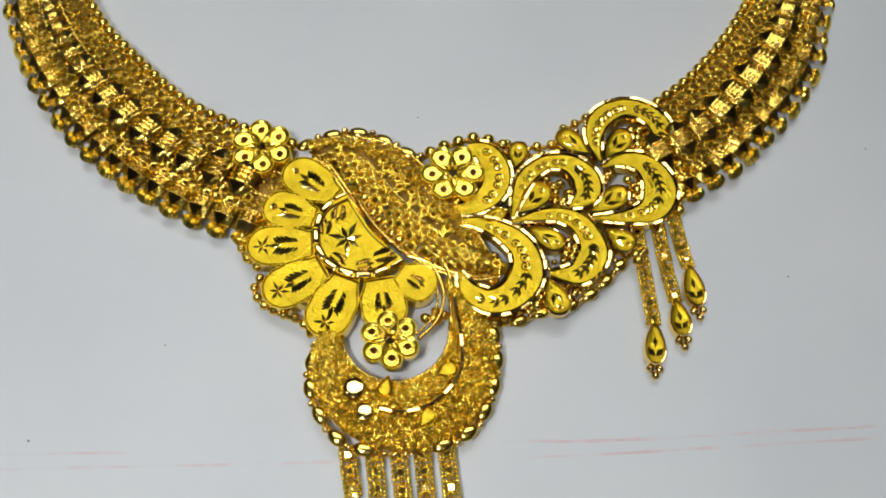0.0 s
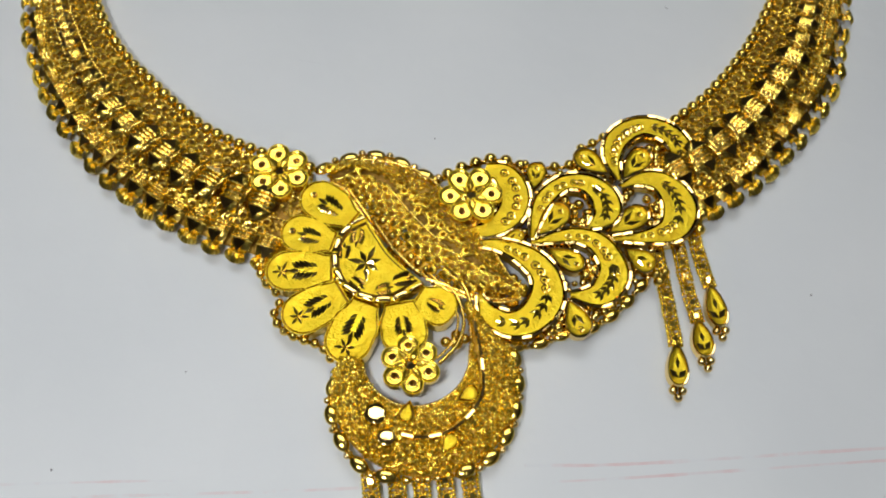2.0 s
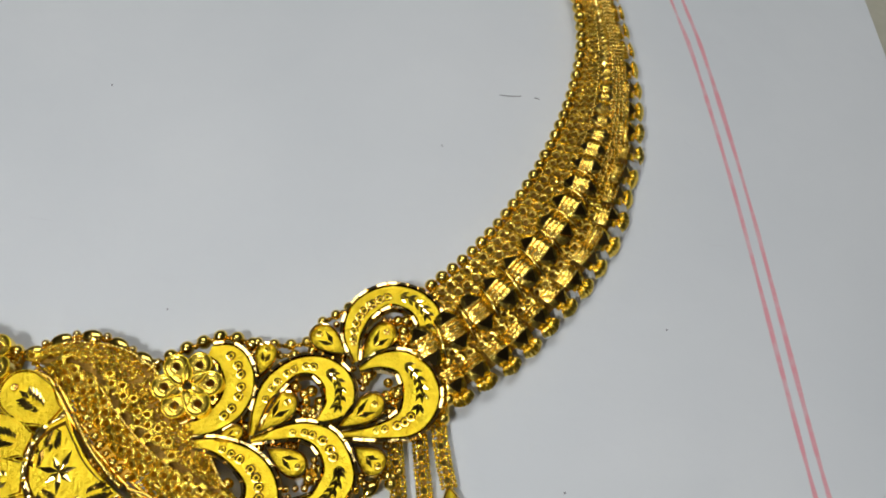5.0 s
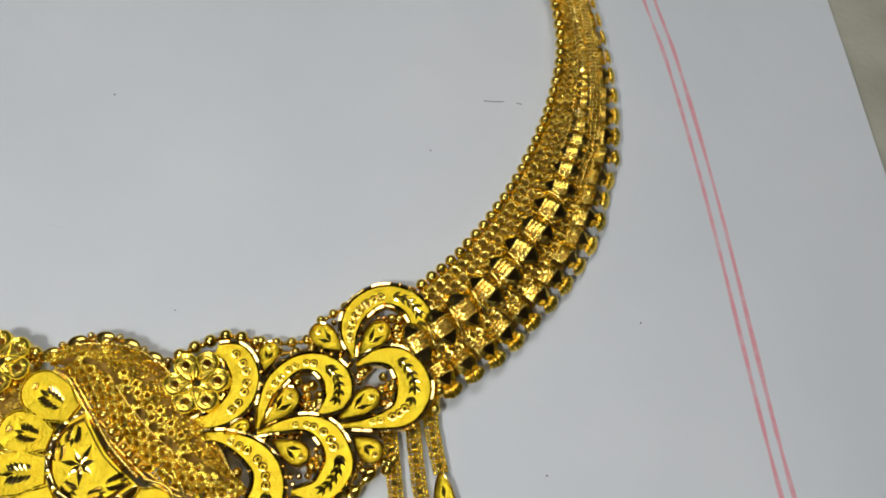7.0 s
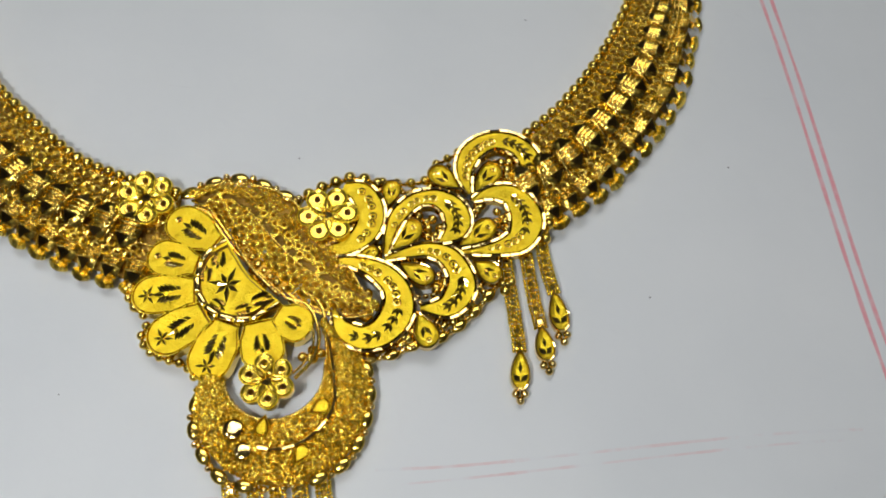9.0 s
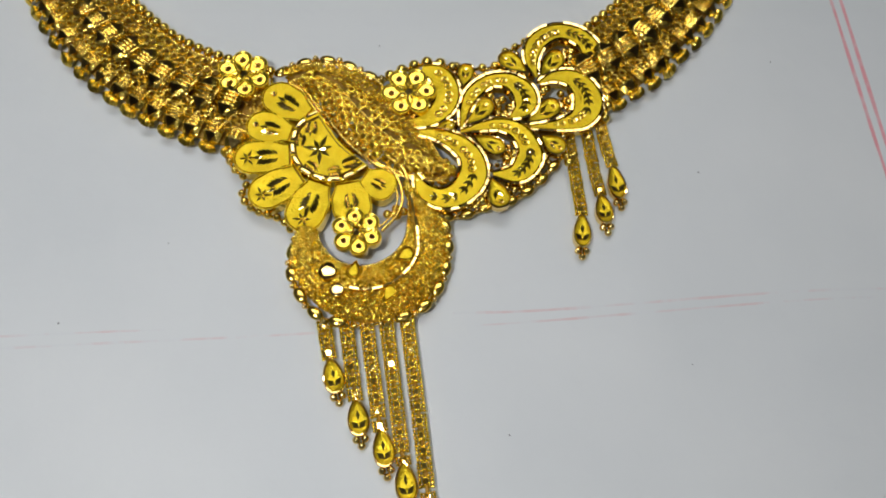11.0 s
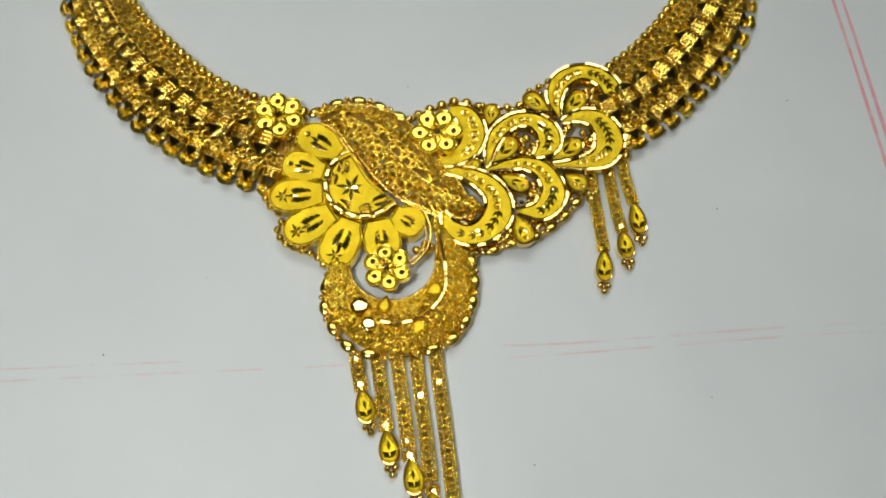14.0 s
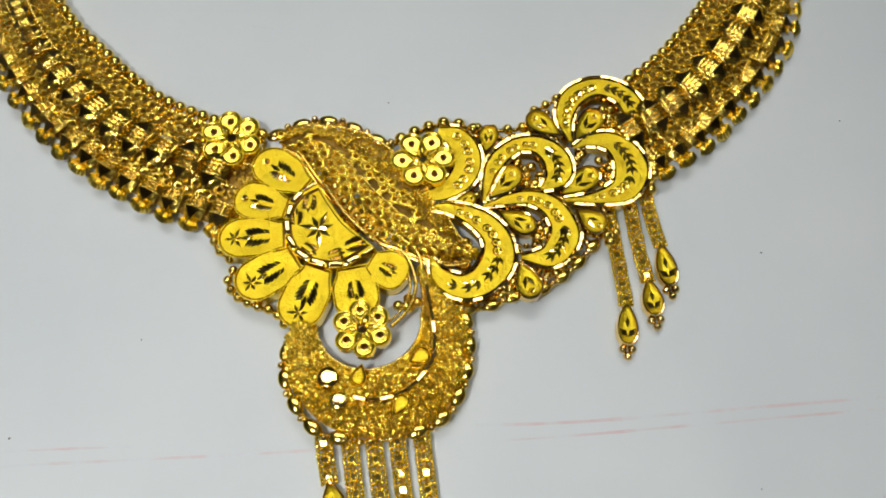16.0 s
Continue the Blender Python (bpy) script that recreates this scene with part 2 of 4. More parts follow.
# ---- rims, plates, petals ----
def facets(poly, inward, width, z, parent, step=1.5, seed=0, slant=0.1, me=None):
    """A diamond-cut rim: a row of flat facets along a line, each at its own slant."""
    rnd = random.Random(seed)
    poly = np.asarray(poly, float)
    n = max(3, int(length(poly) / step))
    p = even(np.hstack([poly, np.asarray(inward), np.broadcast_to(np.reshape(width, (-1, 1)), (len(poly), 1))]), n * 2 + 1)
    for i in range(n):
        a, m, e = p[2 * i], p[2 * i + 1], p[2 * i + 2]
        d = m[2:4] / (np.linalg.norm(m[2:4]) + 1e-9)
        q = (a[:2] + 2 * m[:2] + e[:2]) / 4 + d * m[4] * 0.5
        t = e[:2] - a[:2]
        bit("rim_facet", me or FLAT, parent, q[0], q[1], z + rnd.uniform(-0.03, 0.06), math.atan2(t[1], t[0]), (float(np.linalg.norm(t)) * (0.92 if me else 1.02), float(m[4]) * 1.1, 1.2),
            rnd.uniform(-slant, slant), rnd.uniform(-slant, slant) * 0.6)


PLATES = []


def crescent(ctrl, parent, z0=2.0, zt=3.9, dots=None, leaf=None, n=44, seed=0, name="crescent", label="", rim_w=0.44, step=1.7, slant=0.15):
    """A curved plate, wide in the middle and pointed at its ends, with a satin field, cut rims, drilled dots and an engraved sprig."""
    p, nn, h = strip(ctrl, n)
    PLATES.append(np.c_[p, h])
    rim = np.minimum(rim_w, h * 0.40)
    rows = []
    for i in range(n):
        def at(o, z, i=i):
            return (p[i, 0] + nn[i, 0] * o, p[i, 1] + nn[i, 1] * o, z)
        a, b, hh = rim[i], rim[i] + min(0.30, h[i] * 0.16), h[i]
        rows.append([at(-hh, z0), at(-hh, zt - 0.25), at(-hh + a, zt - 1.5), at(-hh + b, zt - 0.20), at(-hh * 0.45, zt - 0.22), at(0, zt - 0.26),
                     at(hh * 0.45, zt - 0.22), at(hh - b, zt - 0.20), at(hh - a, zt - 1.5), at(hh, zt - 0.25), at(hh, z0)])
    v, f = loft(rows)
    fm = [0 if j in (0, 1, 2, 7, 8, 9) else 1 for i in range(n - 1) for j in range(10)]
    ob = part(name, v, f, [POLISH, SATIN], parent, label, fm, smooth=[j in (4, 5) for i in range(n - 1) for j in range(10)])
    for k, sgn in ((1, -1), (2, 1)):
        facets(p + nn * (sgn * h)[:, None], -sgn * nn, rim, zt, ob, step, seed + k, slant)
    if dots:
        a, b, m = dots
        me = bpy.data.meshes.get("drilled_dot") or DOT
        for q in np.linspace(a, b, m):
            i = int(q * (n - 1))
            o = p[i] - nn[i] * h[i] * 0.12
            bit("drilled_dot", me, ob, o[0], o[1], zt - 0.30, q * 9, min(1.3, h[i] * 0.56))
    if leaf:
        a, b = int(leaf[0] * (n - 1)), int(leaf[1] * (n - 1))
        cuts = []
        ks = np.linspace(a, b, 6).astype(int)
        for j, i in enumerate(ks):
            d = p[min(i + 1, n - 1)] - p[i]
            ang = math.atan2(d[1], d[0])
            l = min(2.4, h[i] * 1.1)
            for side in (0.55, -0.55, 0):
                cuts.append(lens(p[i, 0], p[i, 1], zt - 0.29, ang + side, l, l * 0.34, 0.17))
        engrave(cuts, ob)
    return ob


# a drilled dot: a low ring round a bright cone
ring = [[(r * math.cos(a), r * math.sin(a), z) for a in np.linspace(0, 2 * np.pi, 9)] for r, z in ((0.66, 0), (0.58, 0.16), (0.46, 0.14), (0.34, -0.02), (0.02, 0.16))]
DOT = mesh_of("drilled_dot", *loft(ring), [CUT])


def dish(outline, centre, levels, mats, parent, name, label="", fm=None, smooth=True, core=None):
    """A dished plate: rings of the outline drawn in towards a centre; levels: rows of (how far out, z)."""
    o, c = np.asarray(outline, float), np.asarray(centre, float)
    rows = [[(*(c + (q - c) * s), z) for q in np.vstack([o, o[:1]])] for s, z in levels]
    if core:
        ways = [(q - c) / np.linalg.norm(q - c) for q in np.vstack([o, o[:1]])]
        rows = [r if s > 0.5 else [(*(c + w * core * s), z) for w in ways] for r, (s, z) in zip(rows, levels)]
    v, f = loft(rows)
    f = [tuple(reversed(g)) for g in f]
    m = len(o)
    mat = [k for k in fm for _ in range(m)] if fm else None
    sm = [s for s in smooth for _ in range(m)] if isinstance(smooth, list) else smooth
    return part(name, v, f, mats, parent, label, mat, sm)


def drop_outline(tip, bulb, w, n=28, point=1.1):
    tip, bulb = np.asarray(tip, float), np.asarray(bulb, float)
    d = bulb - tip
    l = np.linalg.norm(d) + w * 0.5
    d /= np.linalg.norm(d)
    e = np.array([-d[1], d[0]])
    th = np.linspace(0, 2 * np.pi, n, endpoint=False)
    a = l * (1 - np.cos(th)) / 2
    b = w * 0.62 * np.sin(th) * np.abs(np.sin(th / 2)) ** point
    return tip + a[:, None] * d + b[:, None] * e, tip + d * l * 0.62, math.atan2(d[1], d[0]), l


def tear(tip, bulb, w, parent, z0=2.2, zt=4.1, name="teardrop", seed=0):
    """A small teardrop plate with a cut rim and three pointed cuts inside."""
    o, c, ang, l = drop_outline(tip, bulb, w)
    PLATES.append(np.array([(*(np.array(tip) * (1 - q) + np.array(bulb) * q), w * 0.5 * q) for q in (0.2, 0.4, 0.6, 0.8, 1.0)]))
    ob = dish(o, c, [(1, z0), (1, zt - 0.2), (0.94, zt), (0.87, zt - 0.06), (0.82, zt - 0.55), (0.4, zt - 0.45), (0.0, zt - 0.42)], [CUT, SATIN], parent, name,
              fm=[0, 0, 0, 0, 1, 1], smooth=[False, False, False, False, True, True])
    cuts = []
    for sgn in (0.38, -0.38):
        cuts.append(lens(c[0] - math.cos(ang) * l * 0.22, c[1] - math.sin(ang) * l * 0.22, zt - 0.48, ang + sgn, l * 0.36, w * 0.2, 0.25))
    engrave(cuts, ob)
    bit("drilled_dot", DOT, ob, c[0] + math.cos(ang) * l * 0.17, c[1] + math.sin(ang) * l * 0.17, zt - 0.48, 0, 0.8 * w / 4.5)
    return ob


def fan_petal(base, tip, w, wb, parent, z=3.6, motif=2, seed=0):
    """A long rounded petal, dished, with a raised rim, an engraved sprig and a star."""
    base, tip = np.asarray(base, float), np.asarray(tip, float)
    d = tip - base
    l = np.linalg.norm(d)
    d /= l
    e = np.array([-d[1], d[0]])
    us = np.linspace(0, 1, 11)
    side = []
    for u in us:
        k = min(u / 0.62, 1.0)
        side.append((u * 0.66 * l, wb / 2 + (w - wb) / 2 * k * k * (3 - 2 * k)))
    for a in np.linspace(0, math.pi / 2, 9)[1:]:
        side.append((l * 0.66 + l * 0.34 * math.sin(a), w / 2 * math.cos(a)))
    outline = [base + d * a + e * b for a, b in side] + [base + d * a - e * b for a, b in reversed(side[:-1])]
    c = base + d * l * 0.60
    # The groove floor is coloured darker to paint the shade in it.
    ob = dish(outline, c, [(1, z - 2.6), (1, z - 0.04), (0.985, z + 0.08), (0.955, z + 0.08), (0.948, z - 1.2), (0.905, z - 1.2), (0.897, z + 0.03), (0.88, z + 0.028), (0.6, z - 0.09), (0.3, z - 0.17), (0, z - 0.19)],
              [POLISH, SATIN, SHADE_GOLD], parent, "petal", fm=[0, 0, 1, 0, 2, 0, 1, 1, 1, 1], smooth=[False, False, False, False, False, False, False, True, True, True])
    ang = math.atan2(d[1], d[0])
    cuts = []
    s0 = base + d * l * (0.22 if motif == 2 else 0.26)
    cuts += sprig(s0[0], s0[1], z - 0.15, ang, l * (0.44 if motif else 0.46))
    if motif == 2:
        s1 = base + d * l * 0.76
        cuts += star(s1[0], s1[1], z - 0.07, ang + 0.3 + seed, w * 0.27, 6)
    engrave(cuts, ob)
    if motif == 1:
        q = base + d * l * 0.80
        bit("drilled_dot", DOT, ob, q[0], q[1], z - 0.06, 0, 0.95)
    return ob


GEM = mesh_of("centre_bead", *loft([[(q * math.cos(a), q * math.sin(a), zz) for a in np.linspace(0, 2 * np.pi, 7)] for q, zz in ((1.0, -0.9), (1.0, 0.05), (0.55, 0.5), (0.0, 1.0))]), [CUT])


def flower(x, y, z, r, turn, parent, seed=0):
    """Six cupped round petals with a dot each, round a prong-set bead."""
    base = part("flower", *loft([[(x + q * math.cos(a), y + q * math.sin(a), zz) for a in np.linspace(0, 2 * np.pi, 17)]
                                for q, zz in ((r * 0.42, z - 1.6), (r * 0.42, z - 0.1), (r * 0.30, z + 0.15), (r * 0.12, z - 0.05), (0.0, z - 0.05))]), POLISH, parent,
                "six-petalled gold flower with cupped petals", smooth=True)
    rnd = random.Random(seed)
    for k in range(6):
        a = turn + k * math.pi / 3
        cx, cy = x + r * 0.64 * math.cos(a), y + r * 0.64 * math.sin(a)
        R = r * 0.375
        th = np.linspace(0, 2 * np.pi, 24, endpoint=False)
        rad = R * (1 + 0.85 * np.maximum(0, -np.cos(th)) ** 4)
        o = np.stack([cx + rad * np.cos(th + a), cy + rad * np.sin(th + a)], 1)
        t = rnd.uniform(-0.05, 0.12)
        # The drilled pits take the darkened gold, so their shade is painted.
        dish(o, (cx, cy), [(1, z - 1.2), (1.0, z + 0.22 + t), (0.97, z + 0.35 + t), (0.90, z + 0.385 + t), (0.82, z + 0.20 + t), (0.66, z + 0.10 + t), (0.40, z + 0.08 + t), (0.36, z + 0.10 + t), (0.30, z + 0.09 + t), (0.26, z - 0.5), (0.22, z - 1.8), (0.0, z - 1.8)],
             [POLISH, SATIN, CUP, SHADE_GOLD], base, "petal", fm=[0, 0, 1, 2, 2, 2, 2, 0, 3, 3, 3], smooth=[False, False, False, True, True, True, False, False, False, False, False], core=R)
    bit("centre_bead", GEM, base, x, y, z + 0.35, turn, 0.95)
    prongs = []
    for k in range(12):
        a = turn + math.pi / 12 + k * math.pi / 6
        prongs.append(tube([(x + math.cos(a) * q, y + math.sin(a) * q, z + zz) for q, zz in ((1.0, 0.42), (1.3, 0.34), (1.6, 0.20), (2.0, 0.12))], 0.12, 5))
    part("prong_ring", *joined(prongs), POLISH, base)
    return base


def edge_row(ctrl, parent, pitch, r, z, ovals=0, small=0.55, out=0.0):
    """A row of beads along a line; ovals: every so many beads one long one."""
    c = cat(ctrl, 120)
    n = max(2, int(length(c) / pitch))
    p = even(c, n)
    part("bead_wire", *tube(np.c_[c, np.full(120, z - r * 0.5)], r * 0.42, 6, 0.2, 0.8), POLISH, parent, smooth=True)
    for i in range(n):
        d = p[min(i + 1, n - 1)] - p[max(i - 1, 0)]
        a = math.atan2(d[1], d[0])
        if ovals and i % 2 == 0:
            bit("oval_bead", OVAL, parent, p[i, 0], p[i, 1], z, a, r)
        elif ovals:
            bit("bead", SMALL, parent, p[i, 0] + math.sin(a) * 0.45 * out, p[i, 1] - math.cos(a) * 0.45 * out, z, a, r * small)
        else:
            bit("bead", BEAD if r > 0.65 else SMALL, parent, p[i, 0], p[i, 1], z, a, r)


# a six-sided lattice cell with a drilled hole right through
hexa = [math.cos(math.pi / 6) / math.cos((a + 1e-6) % (math.pi / 3) - math.pi / 6) for a in np.linspace(0, 2 * np.pi, 13)]
CELL = mesh_of("lattice_cell", *loft([[(math.cos(a) * (q * (k if q > 0.9 else 1)), math.sin(a) * (q * (k if q > 0.9 else 1)), z) for a, k in zip(np.linspace(0, 2 * np.pi, 13), hexa)]
                                      for q, z in ((1.02, -0.5), (1.02, -0.05), (0.64, 0.08), (0.48, 0.10), (0.40, -0.05), (0.38, -2.0))]), [GRIT])


def filigree(ctrl, parent, name, zlow, zhigh, pitch=1.7, holes=True, seed=1, n=60, keep=-1.0, groove=None, label="", back=None):
    """A domed plate covered with granules; holes: a lattice of open drilled cells up to keep across the width."""
    rnd = random.Random(seed)
    p, nn, h = strip(ctrl, n)

    def crown(u):
        return zlow + (zhigh - zlow) * (1 - u * u)

    us = np.linspace(keep - 0.75 if holes else -1, 1, 9)
    rows = [[(*(p[i] + nn[i] * h[i] * u), crown(u) - (1.5 if holes and u < keep else 0.75)) for u in us] for i in range(n)]
    low = [[(*(p[i] + nn[i] * h[i] * u), zlow - 1.2) for u in (us[0], 1)] for i in range(n)]
    rows = [[low[i][0]] + rows[i] + [low[i][1]] for i in range(n)]
    # The default backing is darkened to paint shade between the granules.
    ob = part(name, *loft(rows), back or SHADE_GOLD, parent, label, smooth=True)
    pts, cells = [], []
    L = length(p)
    for row, a in enumerate(np.arange(0.6, L if holes else 0, pitch * 0.866)):
        i = min(n - 2, int(a / L * (n - 1)))
        d = p[i + 1] - p[i]
        ang = math.atan2(d[1], d[0])
        for j in range(-5, 6):
            o = (j + 0.5 * (row % 2)) * pitch
            u = o / h[i]
            if u < -0.99 or u > keep:
                continue
            q = p[i] + nn[i] * o
            if groove is not None and np.min(np.sum((groove - q) ** 2, 1)) < 0.40:
                continue
            cells.append(q)
            tilt = math.atan(-(zhigh - zlow) * 2 * u / h[i])
            bit("lattice_cell", CELL, ob, q[0], q[1], crown(u) - 0.25, ang, pitch / 1.732, tilt, 0)
            for k in range(6):
                t = ang + k * math.pi / 3 + rnd.uniform(-0.3, 0.3)
                g = q + pitch * rnd.uniform(0.46, 0.57) * np.array((math.cos(t), math.sin(t)))
                pts.append((g[0], g[1], crown(u) - 0.2 + rnd.uniform(-0.1, 0.12), rnd.uniform(0.17, 0.27)))
    cells = np.array(cells).reshape(-1, 2)
    for _ in range(int(L * h.mean() * 2 * (8 if holes else 12.0))):
        i = min(n - 1, int(rnd.random() * n))
        u = rnd.uniform(-0.97, 0.97)
        q = p[i] + nn[i] * h[i] * u + np.array([rnd.uniform(-0.3, 0.3), rnd.uniform(-0.3, 0.3)])
        if len(cells) and np.min(np.sum((cells - q) ** 2, 1)) < (pitch * 0.42) ** 2:
            continue
        pts.append((q[0], q[1], crown(u) - 0.35 + rnd.uniform(-0.3, 0.25), rnd.uniform(0.20, 0.36) if holes else rnd.uniform(0.25, 0.44)))
    if groove is not None:
        pts = [q for q in pts if np.min(np.sum((groove - np.array(q[:2])) ** 2, 1)) > 0.48 ** 2]
    grains("granulation", pts, ob, GRIT)
    for sgn in (1, -1) if holes else (1,):
        e = [(*(p[i] + nn[i] * sgn * h[i]), zlow + 0.05) for i in range(n)]
        part("edge_wire", *tube(even(np.array(e), 160), 0.30, 6, 0.22 if sgn > 0 else 0.0, 0.75), POLISH, ob, smooth=True)
    return ob


# ---- setting ----
def slab(name, x0, x1, y0, y1, z0, z1, mat, parent=None, label="", kind="", cat_=""):
    v = [(x, y, z) for z in (z0, z1) for x, y in ((x0, y0), (x1, y0), (x1, y1), (x0, y1))]
    f = [(3, 2, 1, 0), (4, 5, 6, 7), (0, 1, 5, 4), (1, 2, 6, 5), (2, 3, 7, 6), (3, 0, 4, 7)]
    return tagged(part(name, v, f, mat, parent, label, kind=kind), category=cat_)


slab("floor", -1800, 1900, -1700, 1900, -790, -750, FLOOR, label="dark brown floor far below the counter", kind="structure")
slab("ceiling", -1800, 1900, -1700, 1900, 1700, 1740, WALL, label="plain grey ceiling", kind="structure")
slab("wall_north", -1800, 1900, 1900, 1940, -750, 1700, WALL, label="plain grey wall", kind="structure")
slab("wall_south", -1800, 1900, -1740, -1700, -750, 1700, WALL, label="plain grey wall", kind="structure")
slab("wall_east", 1900, 1940, -1700, 1900, -750, 1700, WALL, label="plain grey wall", kind="structure")
slab("wall_west", -1840, -1800, -1700, 1900, -750, 1700, WALL, label="plain grey wall", kind="structure")
counter = slab("stone_counter", -420, 520, 2, 520, -33, -3, STONE, label="beige-grey stone counter top under the paper", cat_="counter")

slab("floor_strip", 402, 446, -500, 420, -750, -744, PAGES, label="narrow grey metal strip on the dark floor", cat_="floor strip")
slab("floor_mat", 452, 1100, -500, 420, -750, -742, RUBBER, label="black rubber mat lying on the dark floor", cat_="mat")

# ---- paper ----
paper = thing("ledger_paper", 10, 110)
tagged(paper, "large white ledger paper with red ruled lines, slightly creased", "paper")
nx, ny = 110, 100
rows = []
for j in range(ny + 1):
    y = -3.4 + (225 + 3.4) * j / ny
    line = []
    for i in range(nx + 1):
        x = -150 + 294 * i / nx
        right = 142.7 - 0.012 * (y - 150)
        xx = min(x, right) if i == nx else x * (right + 150) / 294 + 0.0
        xx = -150 + (right + 150) * i / nx
        yy = y + (0.050 * (xx - 75) + 1.8) * max(0.0, 1 - j / 12.0)
        w = 0.20 * noise.noise(Vector((xx / 34, yy / 30, 0.3))) + 0.05 * noise.noise(Vector((xx / 9, yy / 13, 4.0)))
        line.append((xx, yy, w - 0.2))
    rows.append(line)
part("sheet", *loft(rows), PAPER, paper, smooth=True)
top = np.array(rows)
for k in range(4):
    d = 0.12 * k
    rim = [tuple(q - (-d * 3.0, d * 3.0, 0.3 + 0.55 * k)) for q in top[0]] + [tuple(q - (-d * 3.0, d * 3.0, 0.3 + 0.55 * k)) for q in top[1:, -1]]
    low = [(a, b, c - 0.45) for a, b, c in rim]
    inn = [(min(a, 139.0), max(b, 3.0), c) for a, b, c in rim]
    part("page", *loft([inn, rim, low]), PAGES, paper)


def sheet_z(x, y):
    return 0.20 * noise.noise(Vector((x / 34, y / 30, 0.3))) + 0.05 * noise.noise(Vector((x / 9, y / 13, 4.0))) - 0.2


def ruled(ctrl, w, mat, label, name="ruled_line", n=90):
    c = cat(ctrl, n)
    t = np.gradient(c, axis=0)
    t /= np.linalg.norm(t, axis=1)[:, None]
    nn = np.stack([-t[:, 1], t[:, 0]], 1)
    ww = [w / 2 * (0.8 + 0.4 * noise.noise(Vector((q[0] / 6, q[1] / 6, 9)))) for q in c]
    rr = [[(*(c[i] + nn[i] * s * ww[i]), sheet_z(*c[i]) + 0.07) for s in (-1, 1)] for i in range(n)]
    part(name, *loft(rr), mat, paper, label)


ruled([(112.2, -1), (110.6, 40), (109.2, 70), (108.3, 114), (106.85, 143), (104.95, 159), (101.3, 190), (98.8, 215)], 0.85, INK, "red ruled margin line")
ruled([(114.4, -1), (112.8, 40), (111.2, 70), (110.4, 114), (108.95, 143), (107.15, 159), (103.5, 190), (101.0, 215)], 0.85, INK, "red ruled margin line")
ruled([(-148, 46.0), (-52, 43.9), (-30, 43.2)], 0.5, FAINT, "faint red ruled line")
ruled([(-148, 42.6), (-62, 41.9), (-8, 40.7), (12, 41.0)], 0.55, FAINT, "faint red ruled line")
ruled([(22, 42.6), (40.4, 42.0), (83.8, 42.3), (104, 41.6)], 0.6, FAINT, "faint red ruled line")
ruled([(26, 40.0), (40.1, 40.0), (83.3, 40.5), (100, 40.2)], 0.5, FAINT, "faint red ruled line")
# creases, scratches and specks in the paper
for a in ([(69.6, 139.0), (71.7, 138.6), (73.5, 138.5)], [(75.8, 138.0), (76.8, 137.6)], [(58.1, 129.2), (58.5, 128.8)]):
    ruled(a, 0.24, SPECK, "small dark mark", "pencil_mark", 8)
for a in ([(101.4, 126.8), (104, 124.2)], [(-13.2, 119.7), (-9, 118.7)],
          [(102, 106.4), (104.4, 106.0)], [(10.5, 101.5), (12.5, 101.0)]):
    ruled(a, 0.30, CREASE, "shallow crease", "crease", 12)
rnd = random.Random(5)
dotme = mesh_of("speck", BALL1[0] * (1, 1, 0.25), BALL1[1], [SPECK])
for x, y in ((72.3, 67.8), (-49.0, 45.8), (-1.6, 146.2), (11.5, 101.2), (30, 20), (64, 30), (-30, 60), (92, 92)):
    bit("speck", dotme, paper, x, y, sheet_z(x, y) + 0.06, rnd.random(), rnd.uniform(0.12, 0.22))

# ---- necklace ----
neck = thing("gold_necklace", 15, 80)
tagged(neck, "ornate yellow gold bridal necklace with flowers and tassels on white paper", "necklace")


def ribbed(fn, nx, ny):
    """A grid of points fn(u, v), both -1 to 1."""
    return loft([[fn(u, v) for u in np.linspace(-1, 1, nx)] for v in np.linspace(-1, 1, ny)])


def cut_point(half, base, tip, z_base, z_tip):
    """A flat three-cornered bright cut that points along y and slopes down to its tip."""
    return [(-half, base, z_base), (half, base, z_base), (0.0, tip, z_tip)], [(0, 1, 2) if tip > base else (1, 0, 2)]


def assembled(name, wound, cuts):
    """One mesh from wound pieces and bright-cut pieces."""
    v, f = joined(wound + cuts)
    k = sum(len(q[1]) for q in wound)
    return mesh_of(name, v, f, [RIBBED, CUT], [0] * k + [1] * (len(f) - k))


def pillow_z(u, v):
    return 1.55 * (1 - (abs(u) ** 2.6 + abs(v) ** 2.6) * 0.5)


def stud():
    """A pillow with four wound ribs across its middle and a pointed bright cut towards each edge."""
    wound = [ribbed(lambda u, v: (u * 2.15 * (1 - 0.30 * v * v), v * 2.75 * (1 - 0.12 * u * u), pillow_z(u, v) - 0.25), 9, 11)]
    for v in (-0.42, -0.14, 0.14, 0.42):
        wound.append(tube([(u * 1.95, v * 2.45, pillow_z(u, v) - 0.06) for u in np.linspace(-1, 1, 15)], 0.21, 6, 0.22, 0.55))
    return assembled("stud", wound, [cut_point(1.30, s * 1.22, s * 2.75, 1.42, 0.76) for s in (-1, 1)])


def scallop_z(u, k):
    return 0.6 + 1.4 * math.sin(math.pi * min(1, k * 0.96 + 0.04)) ** 0.8 * (1 - 0.55 * u * u)


def fan(u, v):
    k = (v + 1) / 2
    w = 1.05 + 0.85 * math.sin(k * 1.6)
    return (u * w, 1.15 + (2.15 - 0.75 * u * u) * k, 0.75 + 0.55 * math.sin(math.pi * k) - 0.3 * k + 0.17 * math.sin(u * 19))


